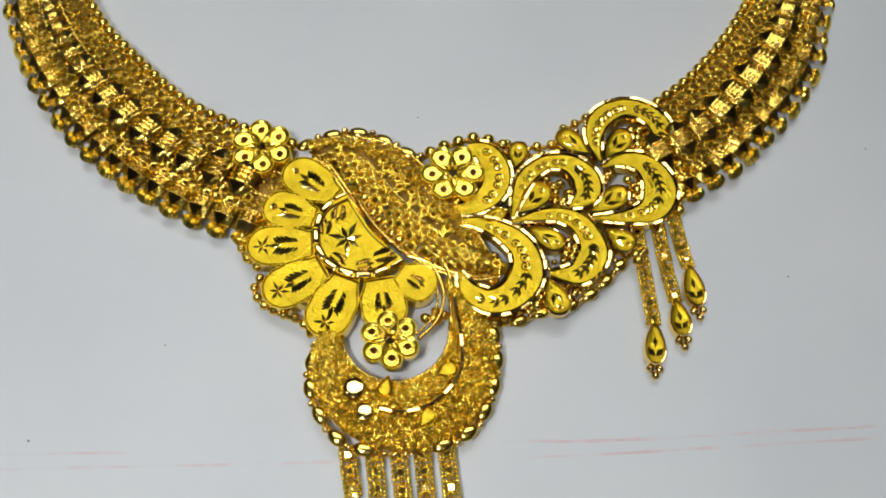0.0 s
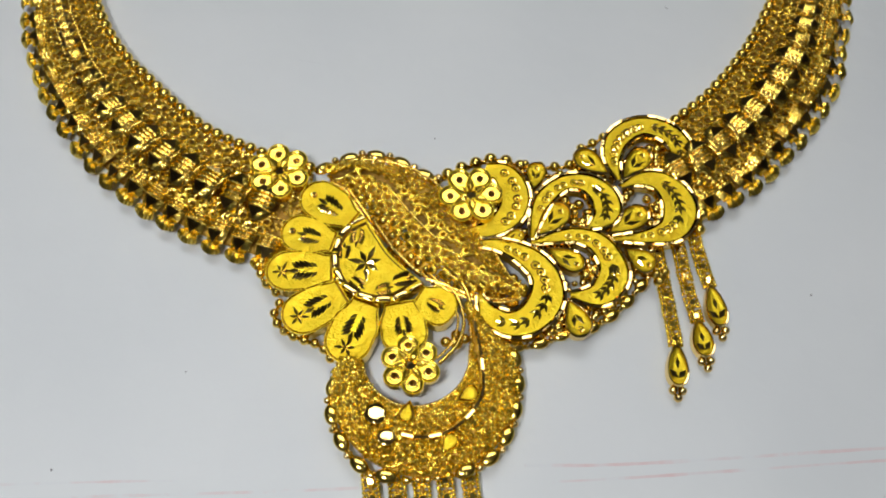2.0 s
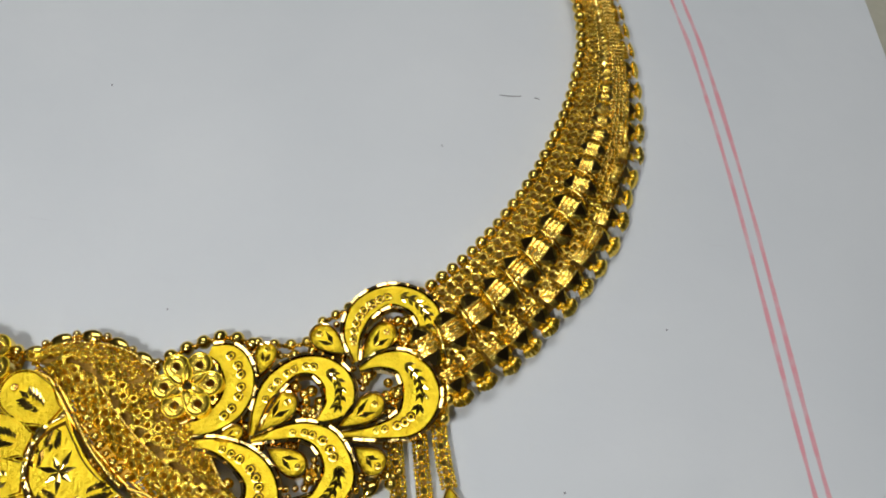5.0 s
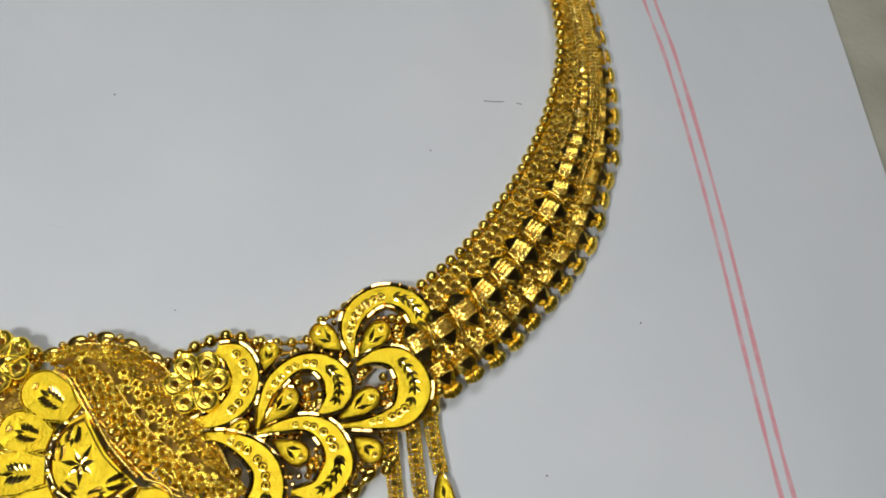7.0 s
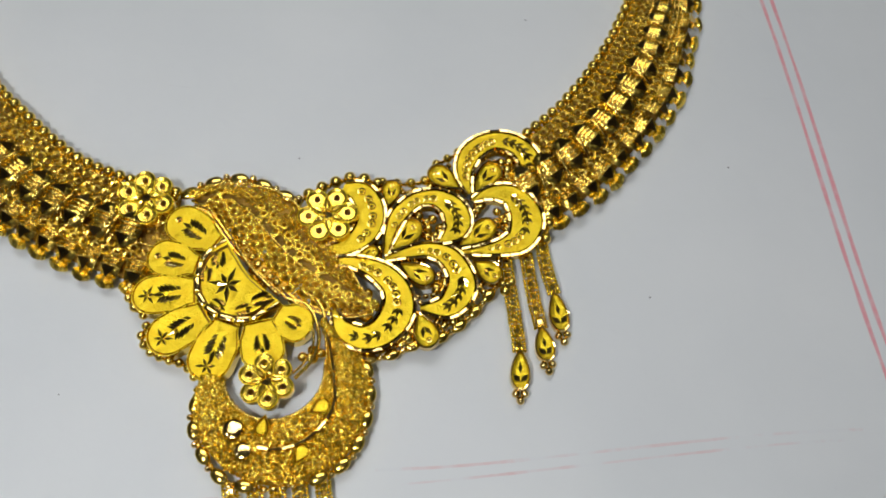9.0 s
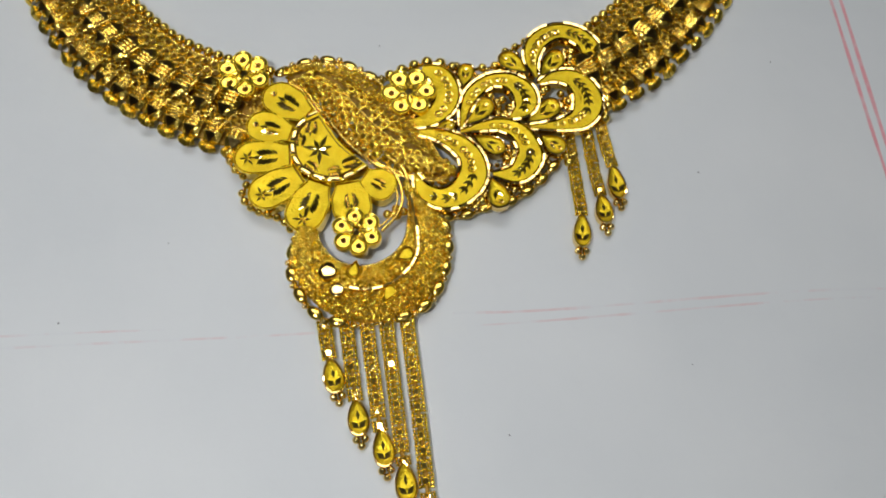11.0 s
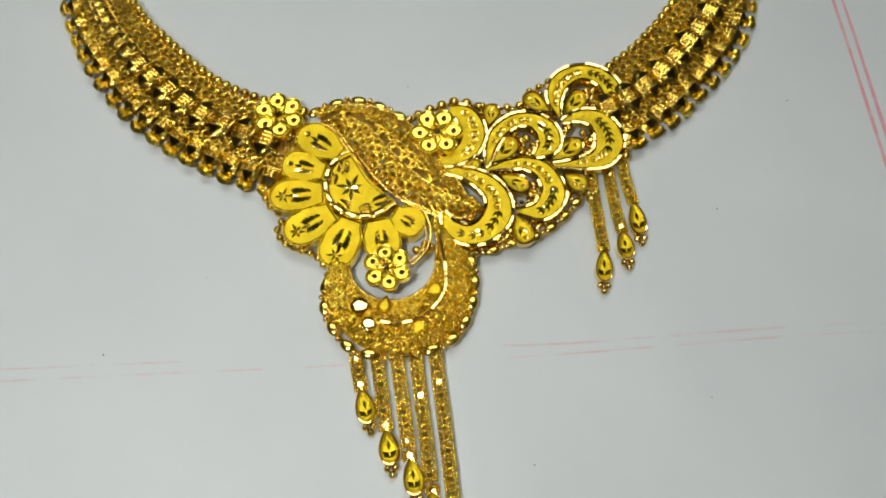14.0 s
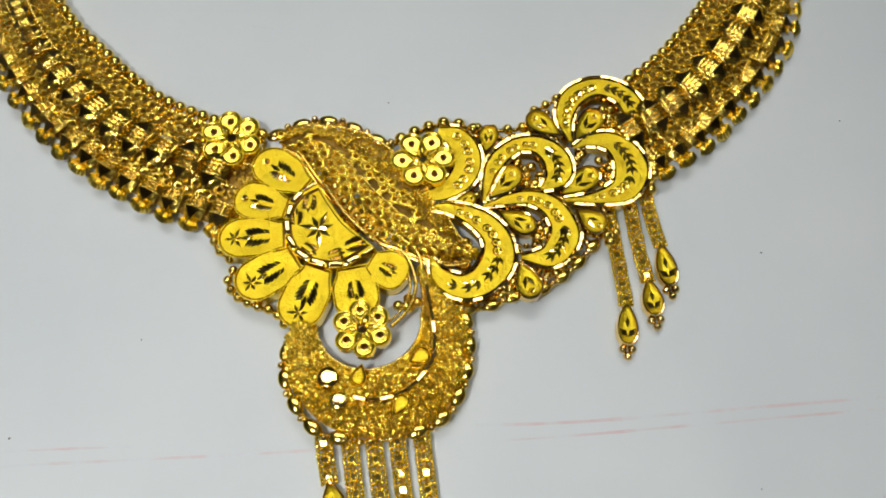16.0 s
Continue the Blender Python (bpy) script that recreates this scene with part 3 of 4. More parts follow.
def scallop():
    """A wound pillow, a bright cut that points outwards, and a ribbed fan past a narrow waist."""
    def cushion(u, v):
        k = (v + 1) / 2
        return (u * (1.95 - 1.2 * max(0, k - 0.6)), -2.9 + 4.2 * k, scallop_z(u, k) - 0.2)
    wound = [ribbed(cushion, 9, 13), ribbed(fan, 21, 9)]
    for y in (-2.35, -1.75, -1.15, -0.55):
        wound.append(tube([(u * 1.85, y, scallop_z(u, (y + 2.9) / 4.2) - 0.06) for u in np.linspace(-1, 1, 13)], 0.22, 6, 0.25, 0.55))
    return assembled("scallop", wound, [cut_point(1.30, -0.22, 1.62, 2.0, 1.12)])


STUD, SCALLOP = stud(), scallop()
arch = tube([(math.sin(a) * 0.5, 3.0 * math.sin(a * 1.0), 2.1 * math.cos(a)) for a in np.linspace(-1.35, 1.35, 15)], 0.24, 6)
ARCH = mesh_of("arch_wire", *arch, [POLISH], smooth=True)


def band(inner, outer, side, seed):
    """One arm of the collar: bead edge, granulated rows, pyramid studs, wound scallops."""
    rnd = random.Random(seed)
    N = 400
    a, b = even(cat(inner, 500), N), even(cat(outer, 500), N)
    mid = (a + b) / 2
    s = np.r_[0, np.cumsum(np.linalg.norm(np.diff(mid, axis=0), axis=1))]
    L = s[-1]

    def at(d, u):
        i = float(np.interp(d, s, np.arange(N)))
        k = min(int(i), N - 2)
        f = i - k
        p, q = a[k] * (1 - f) + a[k + 1] * f, b[k] * (1 - f) + b[k + 1] * f
        return p + (q - p) * u

    def dome(u):
        return 1.9 + 1.5 * math.sin(math.pi * min(1, max(0, u * 0.95 + 0.06)))

    us = np.linspace(0.0, 0.88, 12)
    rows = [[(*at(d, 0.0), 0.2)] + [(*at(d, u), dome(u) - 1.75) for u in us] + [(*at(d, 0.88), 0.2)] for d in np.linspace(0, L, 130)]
    # The backing's dark tone paints the shade inside the wire rings.
    ob = part("collar_band", *loft(rows), SHADE_GOLD, neck, "broad granulated gold collar band with studs and scalloped edge", smooth=True)

    def turn(d, u):
        q = at(min(L, d + 0.5), u) - at(max(0, d - 0.5), u)
        return math.atan2(q[1], q[0])

    wd = lambda d: float(np.linalg.norm(at(d, 1) - at(d, 0)))
    # bead edge
    la = length(a)
    d = 0.6
    while d < L:
        p = at(d, 0.0)
        bit("edge_bead", BEAD, ob, p[0], p[1], 2.5, rnd.random() * 6, 1.08 + rnd.uniform(-0.06, 0.06))
        d += 2.25 * L / la
    # studs, smaller up the arm, with arched wires between them
    d, i = (7.5 if side > 0 else 2.0), 0
    while d < L - 2:
        k = min(1.14, max(0.36, 1.14 - (d - 34) / 58.0)) * min(1.0, wd(d) / 20.0)
        p = at(d, 0.46)
        r = turn(d, 0.46)
        bit("stud", STUD, ob, p[0], p[1], dome(0.46) - 0.45, r + rnd.uniform(-0.06, 0.06), (k * 1.04, k * 1.12, k * 1.15), rnd.uniform(-0.18, 0.18), rnd.uniform(-0.18, 0.18))
        if k > 0.62:
            q = at(d + 2.35 * k, 0.46)
            bit("arch_wire", ARCH, ob, q[0], q[1], dome(0.46) - 0.5, r, (k, k, k * 0.72))
        d += 4.5 * k
    # scalloped edge
    lb, d = length(b), 1.0
    while d < L:
        p = at(d, 0.845 if side > 0 else 0.860)
        w = min(1.0, wd(d) / 20.0)
        r = turn(d, 0.86)
        bit("scallop", SCALLOP, ob, p[0], p[1], 1.25, r + (0.0 if side > 0 else math.pi) + rnd.uniform(-0.05, 0.05), (1.0, w * 1.06 + 0.05, 1.1), rnd.uniform(-0.20, 0.20), rnd.uniform(-0.20, 0.20))
        d += 4.55 * L / lb
    # open wire rings in rows, with granules between them
    pts, cells, rings = [], [], []
    for u0 in (0.105, 0.205, 0.30, 0.62, 0.70):
        d = 0.4 + 9 * u0
        while d < L:
            k = min(1.0, wd(d) / 20.0) ** 0.7
            p = at(d, u0)
            cells.append((d, u0 * 20, k))
            t0, z = rnd.uniform(0, 1), dome(u0) - 0.30 + rnd.uniform(-0.08, 0.1)
            rings.append(tube([(p[0] + 0.74 * k * math.cos(t0 + t), p[1] + 0.74 * k * math.sin(t0 + t), z + 0.1 * math.sin(2 * t)) for t in np.linspace(0, 2 * math.pi, 9)], 0.27 * k, 5))
            d += 2.05 * k
    part("wire_lattice", *joined(rings), GRAIN, ob, kind="stuff")
    cells = np.array(cells)
    for _ in range(int(L * 24)):
        d, u = rnd.uniform(0, L), rnd.uniform(0.04, 0.74)
        if np.min(((cells[:, 0] - d) ** 2 + (cells[:, 1] - u * 20) ** 2) / cells[:, 2] ** 2) < 0.62:
            continue
        pts.append((d, u, -0.25 + rnd.uniform(-0.3, 0.25), rnd.uniform(0.22, 0.38)))
    grains("granulation", [(*at(d, u), dome(u) - 0.25 + z, r) for d, u, z, r in pts if 0 < d < L], ob)
    for u, start in ((0.055, 0), (0.325, 0), (0.565, 0)) + (((0.62, 44), (0.68, 44), (0.74, 44)) if side < 0 else ()):
        part("ribbed_wire", *tube([(*at(d, u), dome(u) - 0.1 + (0.25 if start else 0)) for d in np.linspace(start, L, 420 if not start else 260)], 0.26, 5, 0.3, 0.8), POLISH, ob, smooth=True)
    return ob


band([(-10, 94.5), (-18.0, 97.7), (-27.1, 102.4), (-32.3, 106.7), (-38.9, 113.6), (-46.4, 122.7), (-52.0, 134.6), (-55.5, 150.7), (-55, 172)],
     [(-13, 74.3), (-19.6, 76.9), (-28.5, 80.8), (-38.0, 86.8), (-45.5, 93.2), (-51.5, 100.2), (-56.5, 107.5), (-61.0, 117.0), (-64.5, 128), (-66, 148), (-63.5, 172)], 1, 3)
band([(50.2, 98.9), (54.9, 101.5), (64.0, 108.9), (73.5, 120.4), (81.4, 134.8), (85.8, 150.7), (84.9, 172)],
     [(52.5, 79.5), (58.0, 82.0), (66.7, 87.2), (76.1, 95.5), (81.6, 101.5), (86.3, 108.2), (89.4, 116.5), (92.1, 122.7), (94.3, 138), (93.8, 157.6), (91, 172)], -1, 4)

# crescents
CRESCENTS = (
    ([(42.3, 88.7, 0.4), (41.8, 93.3, 2.9), (43.7, 97.3, 3.8), (48.0, 99.3, 3.4), (52.3, 97.6, 3.8), (53.9, 94.0, 3.8), (51.6, 90.0, 0.8)], (0.12, 0.5, 10), (0.58, 0.82), 4.1),
    ([(42.7, 87.5, 0.4), (46.0, 88.7, 2.3), (49.3, 88.2, 3.7), (51.4, 85.7, 5.0), (51.9, 82.4, 5.7), (49.9, 79.0, 4.5), (45.4, 77.8, 2.2), (39.7, 77.7, 0.4)], (0.62, 0.82, 5), (0.26, 0.52), 3.9),
    ([(26.4, 78.5, 0.3), (27.5, 82.1, 2.0), (29.3, 85.8, 2.9), (32.8, 88.5, 2.7), (36.6, 88.4, 3.3), (39.3, 85.8, 4.5), (39.3, 82.3, 4.3), (36.2, 79.9, 0.6)], (0.22, 0.58, 7), (0.64, 0.84), 4.0),
    ([(26.3, 77.7, 0.3), (30.3, 78.5, 1.8), (34.1, 78.7, 2.6), (37.3, 77.1, 3.6), (39.0, 73.9, 4.2), (38.9, 70.9, 4.9), (36.2, 68.0, 3.9), (31.6, 68.1, 0.6)], (0.25, 0.55, 6), (0.6, 0.8), 3.8),
    ([(16.2, 78.0, 0.6), (20.9, 77.5, 2.0), (25.3, 75.1, 3.7), (27.8, 71.8, 4.5), (27.7, 67.8, 5.4), (24.9, 64.5, 4.8), (21.3, 63.7, 4.0), (18.2, 65.7, 2.9), (16.9, 69.0, 0.4)], (0.2, 0.5, 7), (0.52, 0.8), 4.0),
    ([(15.4, 80.2, 1.0), (19.6, 80.6, 3.0), (23.2, 83.2, 4.4), (24.4, 87.1, 4.7), (22.8, 90.8, 4.2), (19.7, 92.2, 1.8)], (0.35, 0.85, 7), None, 3.8),
)
for k, (ctrl, dots, leaf, zt) in enumerate(CRESCENTS):
    ctrl = [(x, y + 0.25, w + 1.0) for x, y, w in ctrl]
    crescent(ctrl, neck, 2.0, zt, dots, leaf, seed=10 * k)
for k, (tip, bulb, w) in enumerate((((42.8, 88.9), (46.7, 93.1), 4.6), ((38.9, 78.8), (44.4, 82.0), 4.7), ((27.0, 78.8), (31.2, 83.0), 4.9), ((28.4, 76.9), (32.7, 74.1), 4.3), ((41.4, 76.2), (44.2, 73.7), 4.5),
                                    ((31.1, 67.9), (32.3, 63.5), 4.8), ((27.5, 87.6), (28.4, 91.2), 3.9), ((41.0, 90.0), (37.2, 93.4), 4.6), ((20.9, 78.3), (24.0, 79.3), 2.8))):
    tear(tip, bulb, w, neck, seed=k)

# half rosette with its fan of petals
p, nn, h = strip([(-0.6, 83.4, 1.0), (-2.7, 79.5, 6.0), (-1.8, 74.4, 8.6), (2.2, 71.1, 5.9), (8.1, 71.6, 0.8)], 40)
arc = p - nn * h[:, None]
chord = cat([arc[-1], (5.6, 73.6), (2.9, 76.6), (0.9, 80.0), arc[0]], 18)[1:-1]
# Groove in darkened gold: painted shade round the satin field.
half = dish(np.vstack([arc, chord]), (0.2, 75.0), [(1, 2.0), (1, 4.75), (0.885, 4.75), (0.875, 3.6), (0.83, 3.6), (0.815, 4.8), (0.795, 4.8), (0.4, 4.78), (0, 4.78)], [POLISH, SATIN, SHADE_GOLD], neck, "half_rosette", "half-moon plate with an engraved star",
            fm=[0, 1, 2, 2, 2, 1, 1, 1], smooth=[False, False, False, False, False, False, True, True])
facets(arc, nn, np.minimum(0.9, h * 0.4), 5.05, half, 2.8, 78, 0.06, FACET)
inner = cat([(8.0, 72.6), (6.4, 74.2), (3.8, 77.2), (1.8, 80.4), (0.2, 83.4)], 60)
part("rim_wire", *tube(np.c_[inner, np.full(60, 4.5)], 0.42, 6, 0.15, 0.9), POLISH, half, smooth=True)
# bright beads on the rail between the rosette and the leaf
rail = even(cat([(8.6, 74.0), (5.3, 77.5), (3.2, 80.6), (1.2, 84.6)], 60), 9)
for k, (x, y) in enumerate(rail):
    bit("rail_bead", BEAD, half, x, y, 3.7, k * 0.7, 0.85 if k % 3 else 0.65)
part("rail_plate", *tube(np.c_[even(rail, 40), np.full(40, 3.1)], 0.95, 8), BACK, half, smooth=True)
cuts = star(-0.9, 75.2, 4.84, 0.2, 3.4, 7) + sprig(-2.0, 81.6, 4.86, -1.75, 3.4) + sprig(3.2, 71.6, 4.86, 0.25, 3.6) + sprig(-4.6, 76.0, 4.86, 1.5, 3.0) + sprig(-3.6, 72.6, 4.86, -0.7, 3.0) + sprig(0.4, 70.2, 4.86, 0.2, 2.9)
engrave(cuts, half)
for k, (tip, w, base, wb, motif) in enumerate((((-10.9, 89.7), 6.4, (-2.8, 83.2), 3.0, 1), ((-14.4, 82.5), 5.9, (-6.0, 79.6), 2.9, 1), ((-16.9, 74.9), 6.2, (-6.2, 75.0), 3.9, 2), ((-13.8, 66.0), 6.4, (-4.6, 71.0), 3.8, 2),
                                               ((-5.4, 59.6), 6.7, (-1.0, 69.2), 3.8, 2), ((5.1, 60.6), 6.5, (4.1, 68.7), 4.2, 1), ((12.4, 66.2), 5.6, (7.1, 69.7), 2.9, 0))):
    out = (np.array(tip) - base) / np.linalg.norm(np.array(tip) - base)
    fan_petal(base, np.array(tip) + out * 0.5, w + 0.95, wb + 0.75, neck, 3.7, motif, 0.4 * k)

# granulated leaf and its midrib
LEAF = [(-6.8, 92.9, 2.0), (-2.1, 92.2, 6.8), (4.0, 88.1, 12.2), (9.6, 82.0, 12.6), (14.6, 75.8, 11.0), (19.6, 71.3, 6.2), (24.1, 69.3, 0.8)]
rib = cat([(-6.1, 91.8), (-1.8, 92.1), (3.0, 89.4), (7.1, 83.9), (11.6, 78.5), (16.0, 74.8), (22.2, 70.6)], 90)
leaf = filigree(LEAF, neck, "granulated_leaf", 3.2, 5.6, 1.7, True, 8, keep=0.30, groove=rib, label="long leaf covered with gold granules")
side = np.stack([-np.gradient(rib[:, 1]), np.gradient(rib[:, 0])], 1)
side /= np.linalg.norm(side, axis=1)[:, None]
zz = 4.0 + 1.6 * np.sin(np.linspace(0.15, math.pi - 0.2, 90))
p, nn, h = strip(LEAF, 90)
part("rail_wire", *tube(np.c_[p - nn * (h + 0.75)[:, None], np.full(90, 3.5)], 0.30, 6), POLISH, leaf, smooth=True)
part("midrib_wire", *tube(np.c_[rib - side * 0.62, zz - 0.1], 0.15, 5, 0.2, 0.6), POLISH, leaf, smooth=True)

# pendant: granulated crescent, bead-and-oval edge
moon = []
for a in np.linspace(math.radians(184), math.radians(362), 15):
    way = np.array((math.cos(a), math.sin(a)))
    off = np.array((6.4 - 7.7, 60.2 - 55.2))
    k = way / (14.3, 13.8)
    m = off / (14.3, 13.8)
    reach = (-m @ k + math.sqrt((m @ k) ** 2 - (k @ k) * (m @ m - 1))) / (k @ k)
    moon.append((*((6.4, 60.2) + way * (8.4 + reach) / 2), reach - 8.4))
pend = filigree(moon + [(16.6, 64.2, 2.8), (15.1, 67.6, 0.9)], neck, "pendant", 2.6, 4.4, 1.7, False, 9, 80, groove=cat([(15.60, 64.5), (16.00, 61), (16.30, 57.8), (15.80, 52.4), (11.70, 48.1), (7.00, 46.9), (3.70, 47.6)], 90),
                label="granulated crescent pendant edged with beads", back=BACK)
rib = cat([(15.60, 64.5), (16.00, 61), (16.30, 57.8), (15.80, 52.4), (11.70, 48.1), (7.00, 46.9), (3.70, 47.6)], 60)
facets(rib, np.stack([-np.gradient(rib[:, 1]), np.gradient(rib[:, 0])], 1), np.full(60, 0.45), 4.75, pend, 1.9, 5, 0.15)
for tip, bulb, w in (((12.30, 52.0), (14.30, 52.9), 2.8), ((9.60, 44.1), (10.90, 45.9), 2.6), ((5.20, 52.2), (4.60, 50.2), 2.5)):
    o, c, ang, l = drop_outline(tip, bulb, w)
    # Each cell's groove floor has its shade painted in darker gold.
    dish(o, c, [(1.1, 3.2), (1.1, 4.75), (1.0, 4.85), (0.96, 3.6), (0.80, 3.6), (0.76, 4.8), (0.5, 4.75), (0, 4.7)], [POLISH, SATIN, SHADE_GOLD], pend, "teardrop_cell", fm=[0, 1, 0, 2, 0, 1, 1], smooth=[False, False, False, False, False, True, True])
# two polished discs side by side on the pendant for glints of teardrop cells, tipped a little to mirror the lamp
DISC = mesh_of("glint_disc", *loft([[(q * math.cos(a), q * math.sin(a), z) for a in np.linspace(0, 2 * np.pi, 25)] for q, z in ((1.0, -1.0), (1.0, -0.08), (0.92, 0.0), (0.5, 0.03), (0.0, 0.04))]), [CUT],
               smooth=[False] * 48 + [True] * 48)
bit("glint_disc", DISC, pend, 0.0, 50.6, 5.0, 0, (1.65, 1.65, 1.2), -0.13, 0.0)
bit("glint_disc", DISC, pend, 1.5, 47.0, 4.8, 0, (1.3, 1.3, 1.0), -0.10, 0.01)
edge_row([(-4.90, 59.8), (-7.00, 54), (-5.90, 48.3), (-2.30, 43.2), (1.20, 41.8)], pend, 1.85, 1.12, 2.3, 1, 0.5, 1.0)
edge_row([(13.00, 41.9), (16.80, 43.6), (19.50, 46.7), (21.60, 52.0), (22.00, 57.9), (20.00, 62.6)], pend, 1.85, 1.12, 2.3, 1, 0.5, 1.0)
edge_row([(1.20, 41.6), (5.60, 41.0), (13.50, 41.7)], pend, 1.25, 0.6, 1.6)

# curling wires beside the rosette
part("scroll_wire", *tube(np.c_[cat([(8.6, 72.4), (12.6, 70.4), (14.2, 65.4), (13.0, 61.2), (9.9, 58.1)], 60), np.full(60, 3.6)], 0.34, 7), POLISH, neck, smooth=True)
part("scroll_wire", *tube(np.c_[cat([(9.2, 71.8), (12.0, 69.6), (13.3, 65.4), (12.2, 61.6), (9.6, 59.0)], 60), np.full(60, 3.3)], 0.22, 6, 0.3), POLISH, neck, smooth=True)
part("scroll_wire", *tube(np.c_[cat([(11.5, 73.5), (14.6, 70.6), (15.6, 66.2), (16.2, 62.0)], 60), np.full(60, 3.9)], 0.36, 7), POLISH, neck, smooth=True)

# flowers
flower(-15.4, 93.2, 4.2, 5.3, 1.65, neck, 1)
flower(16.8, 86.8, 4.6, 5.4, 1.05, neck, 2)
flower(5.5, 57.8, 4.9, 4.7, 1.65, neck, 3)

# beads along the edges and in the openings
trim = neck
edge_row([(-18.3, 77.6), (-18.2, 74.6), (-15.8, 72.0)], trim, 1.6, 0.8, 1.9)
edge_row([(-15.2, 70.0), (-16.0, 67.8), (-14.2, 65.2), (-11.2, 63.6), (-8.6, 62.5), (-7.0, 60.4)], trim, 1.6, 0.8, 1.9)
edge_row([(-8.0, 94.1), (-4.0, 95.8), (0.4, 96.3), (4.4, 95.1), (8.5, 92.4), (11.4, 90.9)], trim, 1.95, 1.15, 3.0, 1, 0.6, -1.0)
edge_row([(11.0, 91.0), (14.6, 93.0), (17.9, 94.2), (20.9, 95.0), (23.6, 94.5), (26.0, 93.4)], trim, 2.2, 1.15, 2.2)
edge_row([(26.8, 93.6), (30.6, 93.0), (34.5, 93.2), (36.4, 95.0)], trim, 1.75, 0.92, 2.2)
edge_row([(29.8, 91.4), (32.6, 91.2), (35.4, 91.6)], trim, 1.6, 0.85, 2.4)
edge_row([(37.0, 96.4), (39.2, 97.4), (41.2, 98.5)], trim, 1.5, 0.85, 2.3)
edge_row([(22.2, 60.7), (25.8, 61.0), (29.8, 62.3)], trim, 1.5, 0.98, 2.0, 1)
edge_row([(24.2, 62.0), (27.5, 62.6), (30.0, 64.0)], trim, 1.35, 0.8, 2.3, 1)
edge_row([(34.7, 63.3), (37.4, 64.7), (40.2, 66.7), (42.8, 69.2), (45.0, 71.5)], trim, 1.6, 1.0, 2.0, 1)
edge_row([(34.0, 65.0), (37.4, 65.9), (40.2, 68.4), (42.2, 71.4)], trim, 1.3, 0.7, 2.4)
edge_row([(53.8, 89.5), (56.4, 88.5), (56.4, 84.0), (55.0, 79.6)], trim, 2.2, 1.0, 2.3)
edge_row([(54.4, 92.6), (56.6, 92.4)], trim, 1.9, 0.85, 2.4)
for cx, cy, m, spread in ((49.6, 93.0, 8, 1.9), (48.0, 84.0, 7, 1.6), (35.2, 83.6, 9, 2.0), (35.2, 72.6, 8, 1.8), (20.6, 69.0, 9, 2.4), (38.0, 91.4, 4, 1.2), (44.2, 87.0, 4, 0.9), (13.0, 62.0, 5, 1.5), (5.0, 76.2, 10, 2.6),
                          (3.6, 78.6, 6, 1.6), (-11.4, 94.6, 6, 1.6), (25.0, 79.8, 4, 1.0), (46.5, 71.8, 4, 1.0), (29.0, 64.0, 4, 1.2)):
    grp = [(cx + rnd.gauss(0, spread * 0.55), cy + rnd.gauss(0, spread * 0.55), 2.4 + rnd.uniform(-0.5, 0.4), rnd.uniform(0.68, 0.98)) for _ in range(int(m * 1.5))]
    for x, y, z, r in grp:
        bit("bead", BEAD, trim, x, y, z, rnd.random() * 6, r)

# small beads that fill the narrow gaps between the plates
rnd = random.Random(12)
for gx in np.arange(14, 57, 1.25):
    for gy in np.arange(61, 99, 1.25):
        q = np.array((gx + rnd.uniform(-0.3, 0.3), gy + rnd.uniform(-0.3, 0.3)))
        gaps = sorted(float(np.min(np.linalg.norm(s[:, :2] - q, axis=1) - s[:, 2])) for s in PLATES)
        if 0.1 < gaps[0] < 1.2 and gaps[1] < 1.5:
            bit("bead", SMALL, trim, q[0], q[1], 2.3 + rnd.uniform(-0.3, 0.3), rnd.random() * 6, rnd.uniform(0.45, 0.68))

# tassels
link_shapes = []
for sx in (-1, 1):
    for dy, r in ((-0.96, 0.34), (-0.32, 0.36), (0.32, 0.36), (0.96, 0.34)):
        link_shapes.append((BALL2[0] * (r, r * 0.95, r) + (sx * 1.08, dy, 0.0), BALL2[1]))
    for dy in (-0.85, 0.85):
        link_shapes.append((BALL2[0] * (0.36, 0.30, 0.32) + (sx * 0.50, dy, 0.18), BALL2[1]))
link_shapes.append(tube([(0.62 * math.cos(t), 0.62 * math.sin(t), 0.16) for t in np.linspace(0, 2 * math.pi, 9)], 0.17, 5))
LINK = mesh_of("link", *joined(link_shapes), [GRIT], smooth=True)


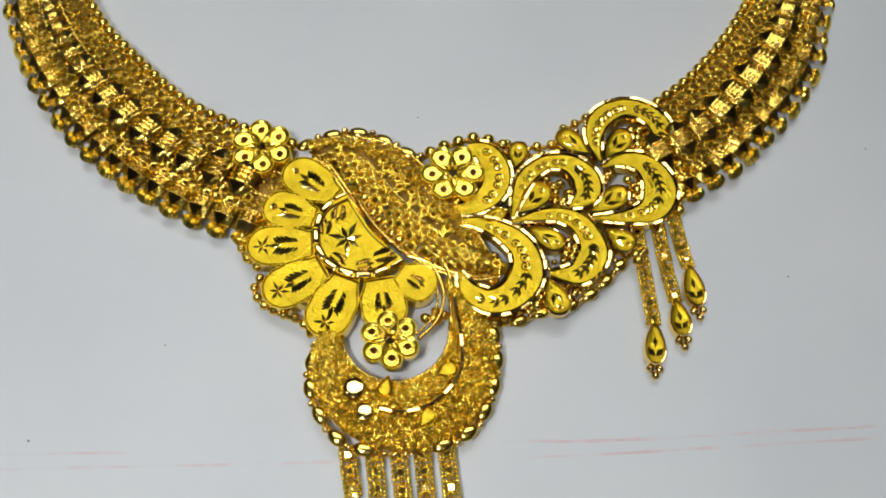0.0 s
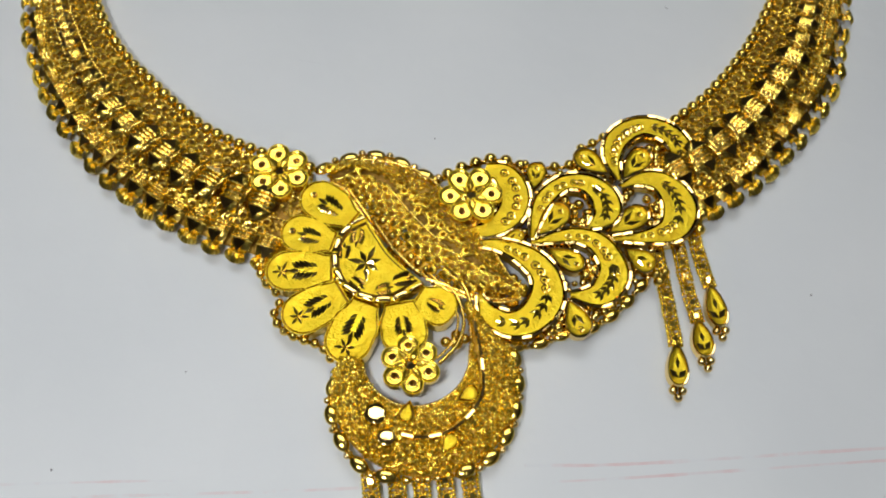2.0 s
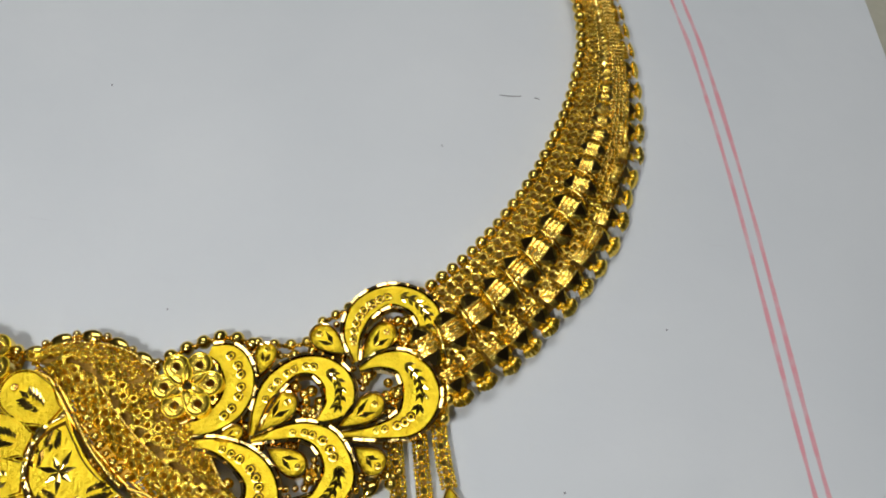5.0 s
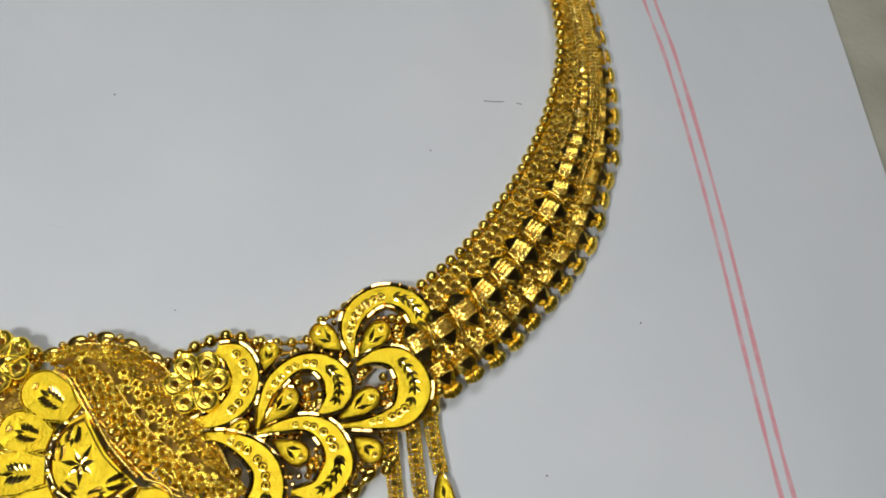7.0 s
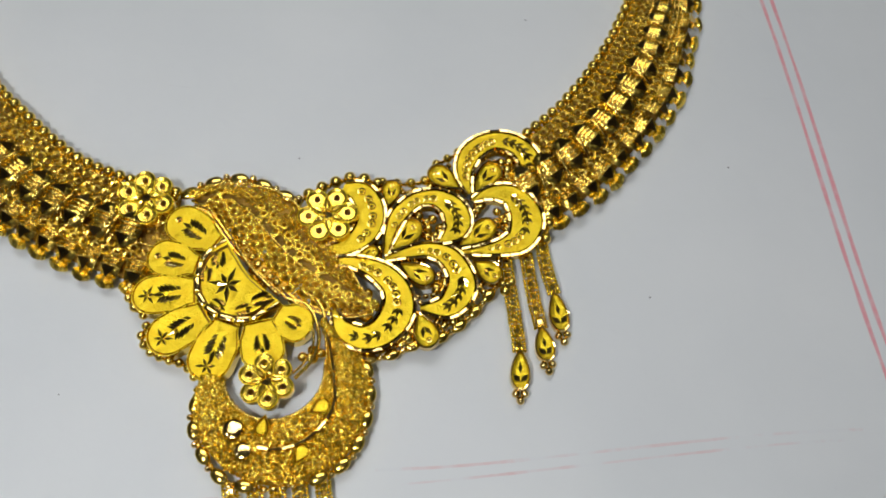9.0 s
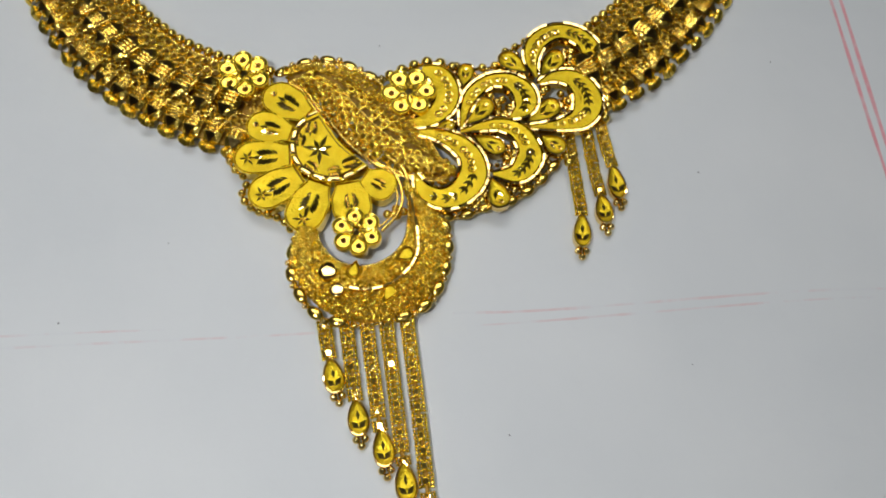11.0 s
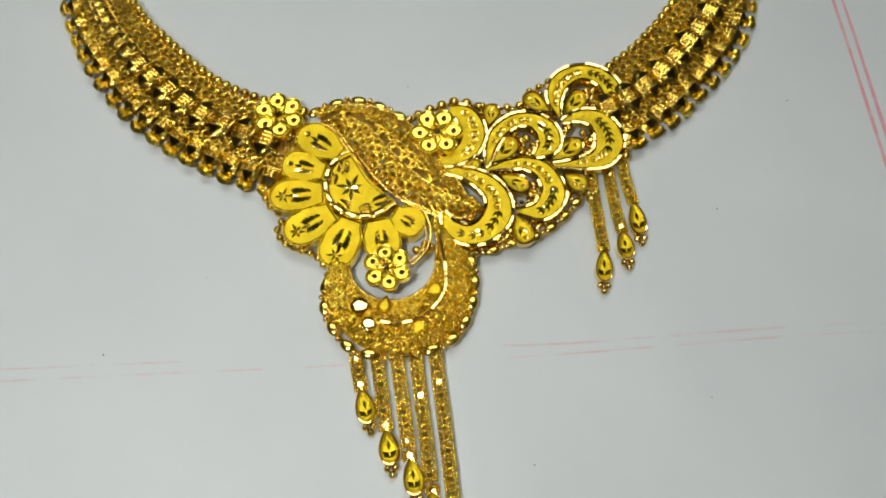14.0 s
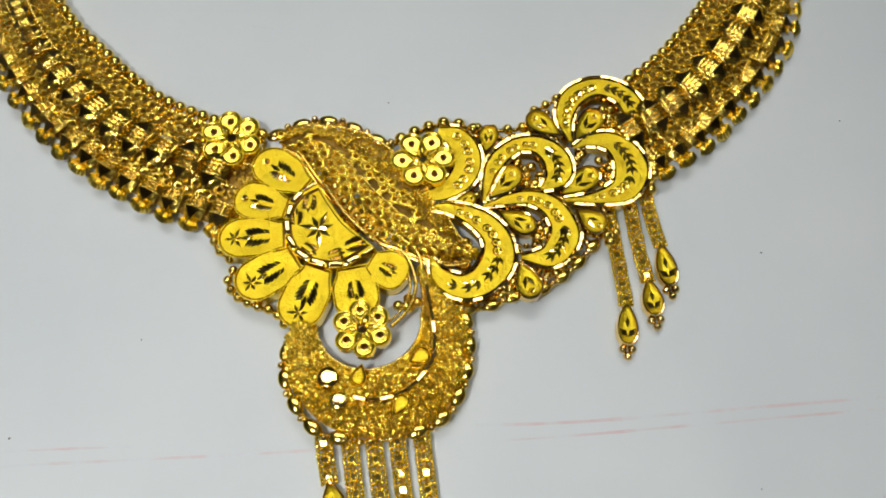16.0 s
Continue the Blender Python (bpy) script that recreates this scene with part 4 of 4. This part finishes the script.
def tassel(ctrl, parent, wide=1.0, drop_w=3.6, seed=0, lift=1.1, shift=0.15):
    """A flat woven chain ending in a drop with three beads. ctrl: the chain's points, then the drop's tip end and its far end."""
    rnd2 = random.Random(seed)
    ctrl = [(x + shift, y) for x, y in ctrl]
    chain, a, b = ctrl[:-2], np.array(ctrl[-2], float), np.array(ctrl[-1], float)
    a = a - (b - a) * 0.08
    far = a + (b - a) * 0.10
    c = cat(list(chain) + [tuple(far)], 60)
    n = max(3, int(round(length(c) / 2.45)))
    p = even(c, 2 * n + 1)
    # Dark core: the shade between the links is put into its colour.
    core = part("tassel", *tube(np.c_[c, np.full(60, lift - 0.3)], 0.42, 6, 0.2, 0.9), SHADE_GOLD, parent, "flat woven gold chain with an engraved drop", smooth=True)
    for i in range(n):
        q, d = p[2 * i + 1], p[2 * i + 2] - p[2 * i]
        ang = math.atan2(d[1], d[0]) - math.pi / 2
        bit("link", LINK, core, q[0], q[1], lift + 0.15, ang + rnd2.uniform(-0.06, 0.06), (wide, float(np.linalg.norm(d)) / 2.5, 1.0), 0, rnd2.uniform(-0.12, 0.12))
        bit("link_plate", FLAT, core, q[0], q[1], lift + 0.55, ang + rnd2.uniform(-0.15, 0.15), (0.86, 0.95, 0.5), rnd2.uniform(-0.22, 0.05), rnd2.uniform(-0.13, 0.13))
    d = (b - a) / np.linalg.norm(b - a)
    l = float(np.linalg.norm(b - a))
    o, cc, ang, ll = drop_outline(a, a + d * (l - drop_w * 0.5), drop_w, point=0.72)
    t = rnd2.uniform(-0.06, 0.06)
    dish(o, cc, [(1, 0.3), (1, lift + 0.6), (0.94, lift + 0.85), (0.86, lift + 0.80), (0.80, lift + 0.45), (0.3, lift + 0.55), (0, lift + 0.58)], [CUT, SATIN], core, "drop", fm=[0, 0, 0, 0, 1, 1],
         smooth=[False, False, False, False, True, True])
    q = a + d * l * 0.34
    q2 = a + d * l * 0.80
    shapes = [lens(q[0], q[1], lift + 0.56, ang, l * 0.28, 0.7, 0.2)] + [lens(q2[0], q2[1], lift + 0.58, ang + math.pi + s, l * 0.26, 1.0, 0.25) for s in (0.75, -0.75)]
    engrave(shapes, core)
    e = np.array([-d[1], d[0]])
    for u, v in ((0.35, 0.75), (0.35, -0.75), (1.5, 0.0)):
        g = b + d * u + e * v
        bit("tip_bead", SMALL, core, g[0], g[1], 0.85, 0, 0.72)
    return core


tassel([(47.3, 77.5), (47.5, 70), (47.7, 62.5), (47.7, 59.8), (46.9, 53.0)], neck, 0.92, 3.45, 1)
tassel([(51.0, 80.0), (51.3, 70), (51.8, 64.5), (51.9, 63.6), (52.2, 57.5)], neck, 0.92, 3.45, 2)
tassel([(54.0, 82.0), (54.3, 75), (54.9, 70.6), (55.0, 69.6), (55.5, 62.4)], neck, 0.92, 3.45, 3)
for k, row in enumerate(([(-0.9, 42.6), (-0.5, 38.6), (-0.1, 35.9), (0.0, 35.4), (1.1, 29.0)], [(3.0, 42.4), (3.6, 35), (4.2, 28.3), (4.3, 27.8), (4.8, 21.4)], [(6.6, 42.2), (7.4, 33), (8.2, 23.0), (8.4, 22.4), (8.9, 15.9)],
                         [(10.2, 42.0), (11.0, 30), (11.8, 17.3), (11.9, 16.6), (12.3, 9.8)], [(13.9, 42.2), (14.8, 28), (15.6, 11.6), (15.7, 10.8), (16.3, 3.8)])):
    tassel(row, neck, 1.0, 3.8, 10 + k, shift=-0.4)
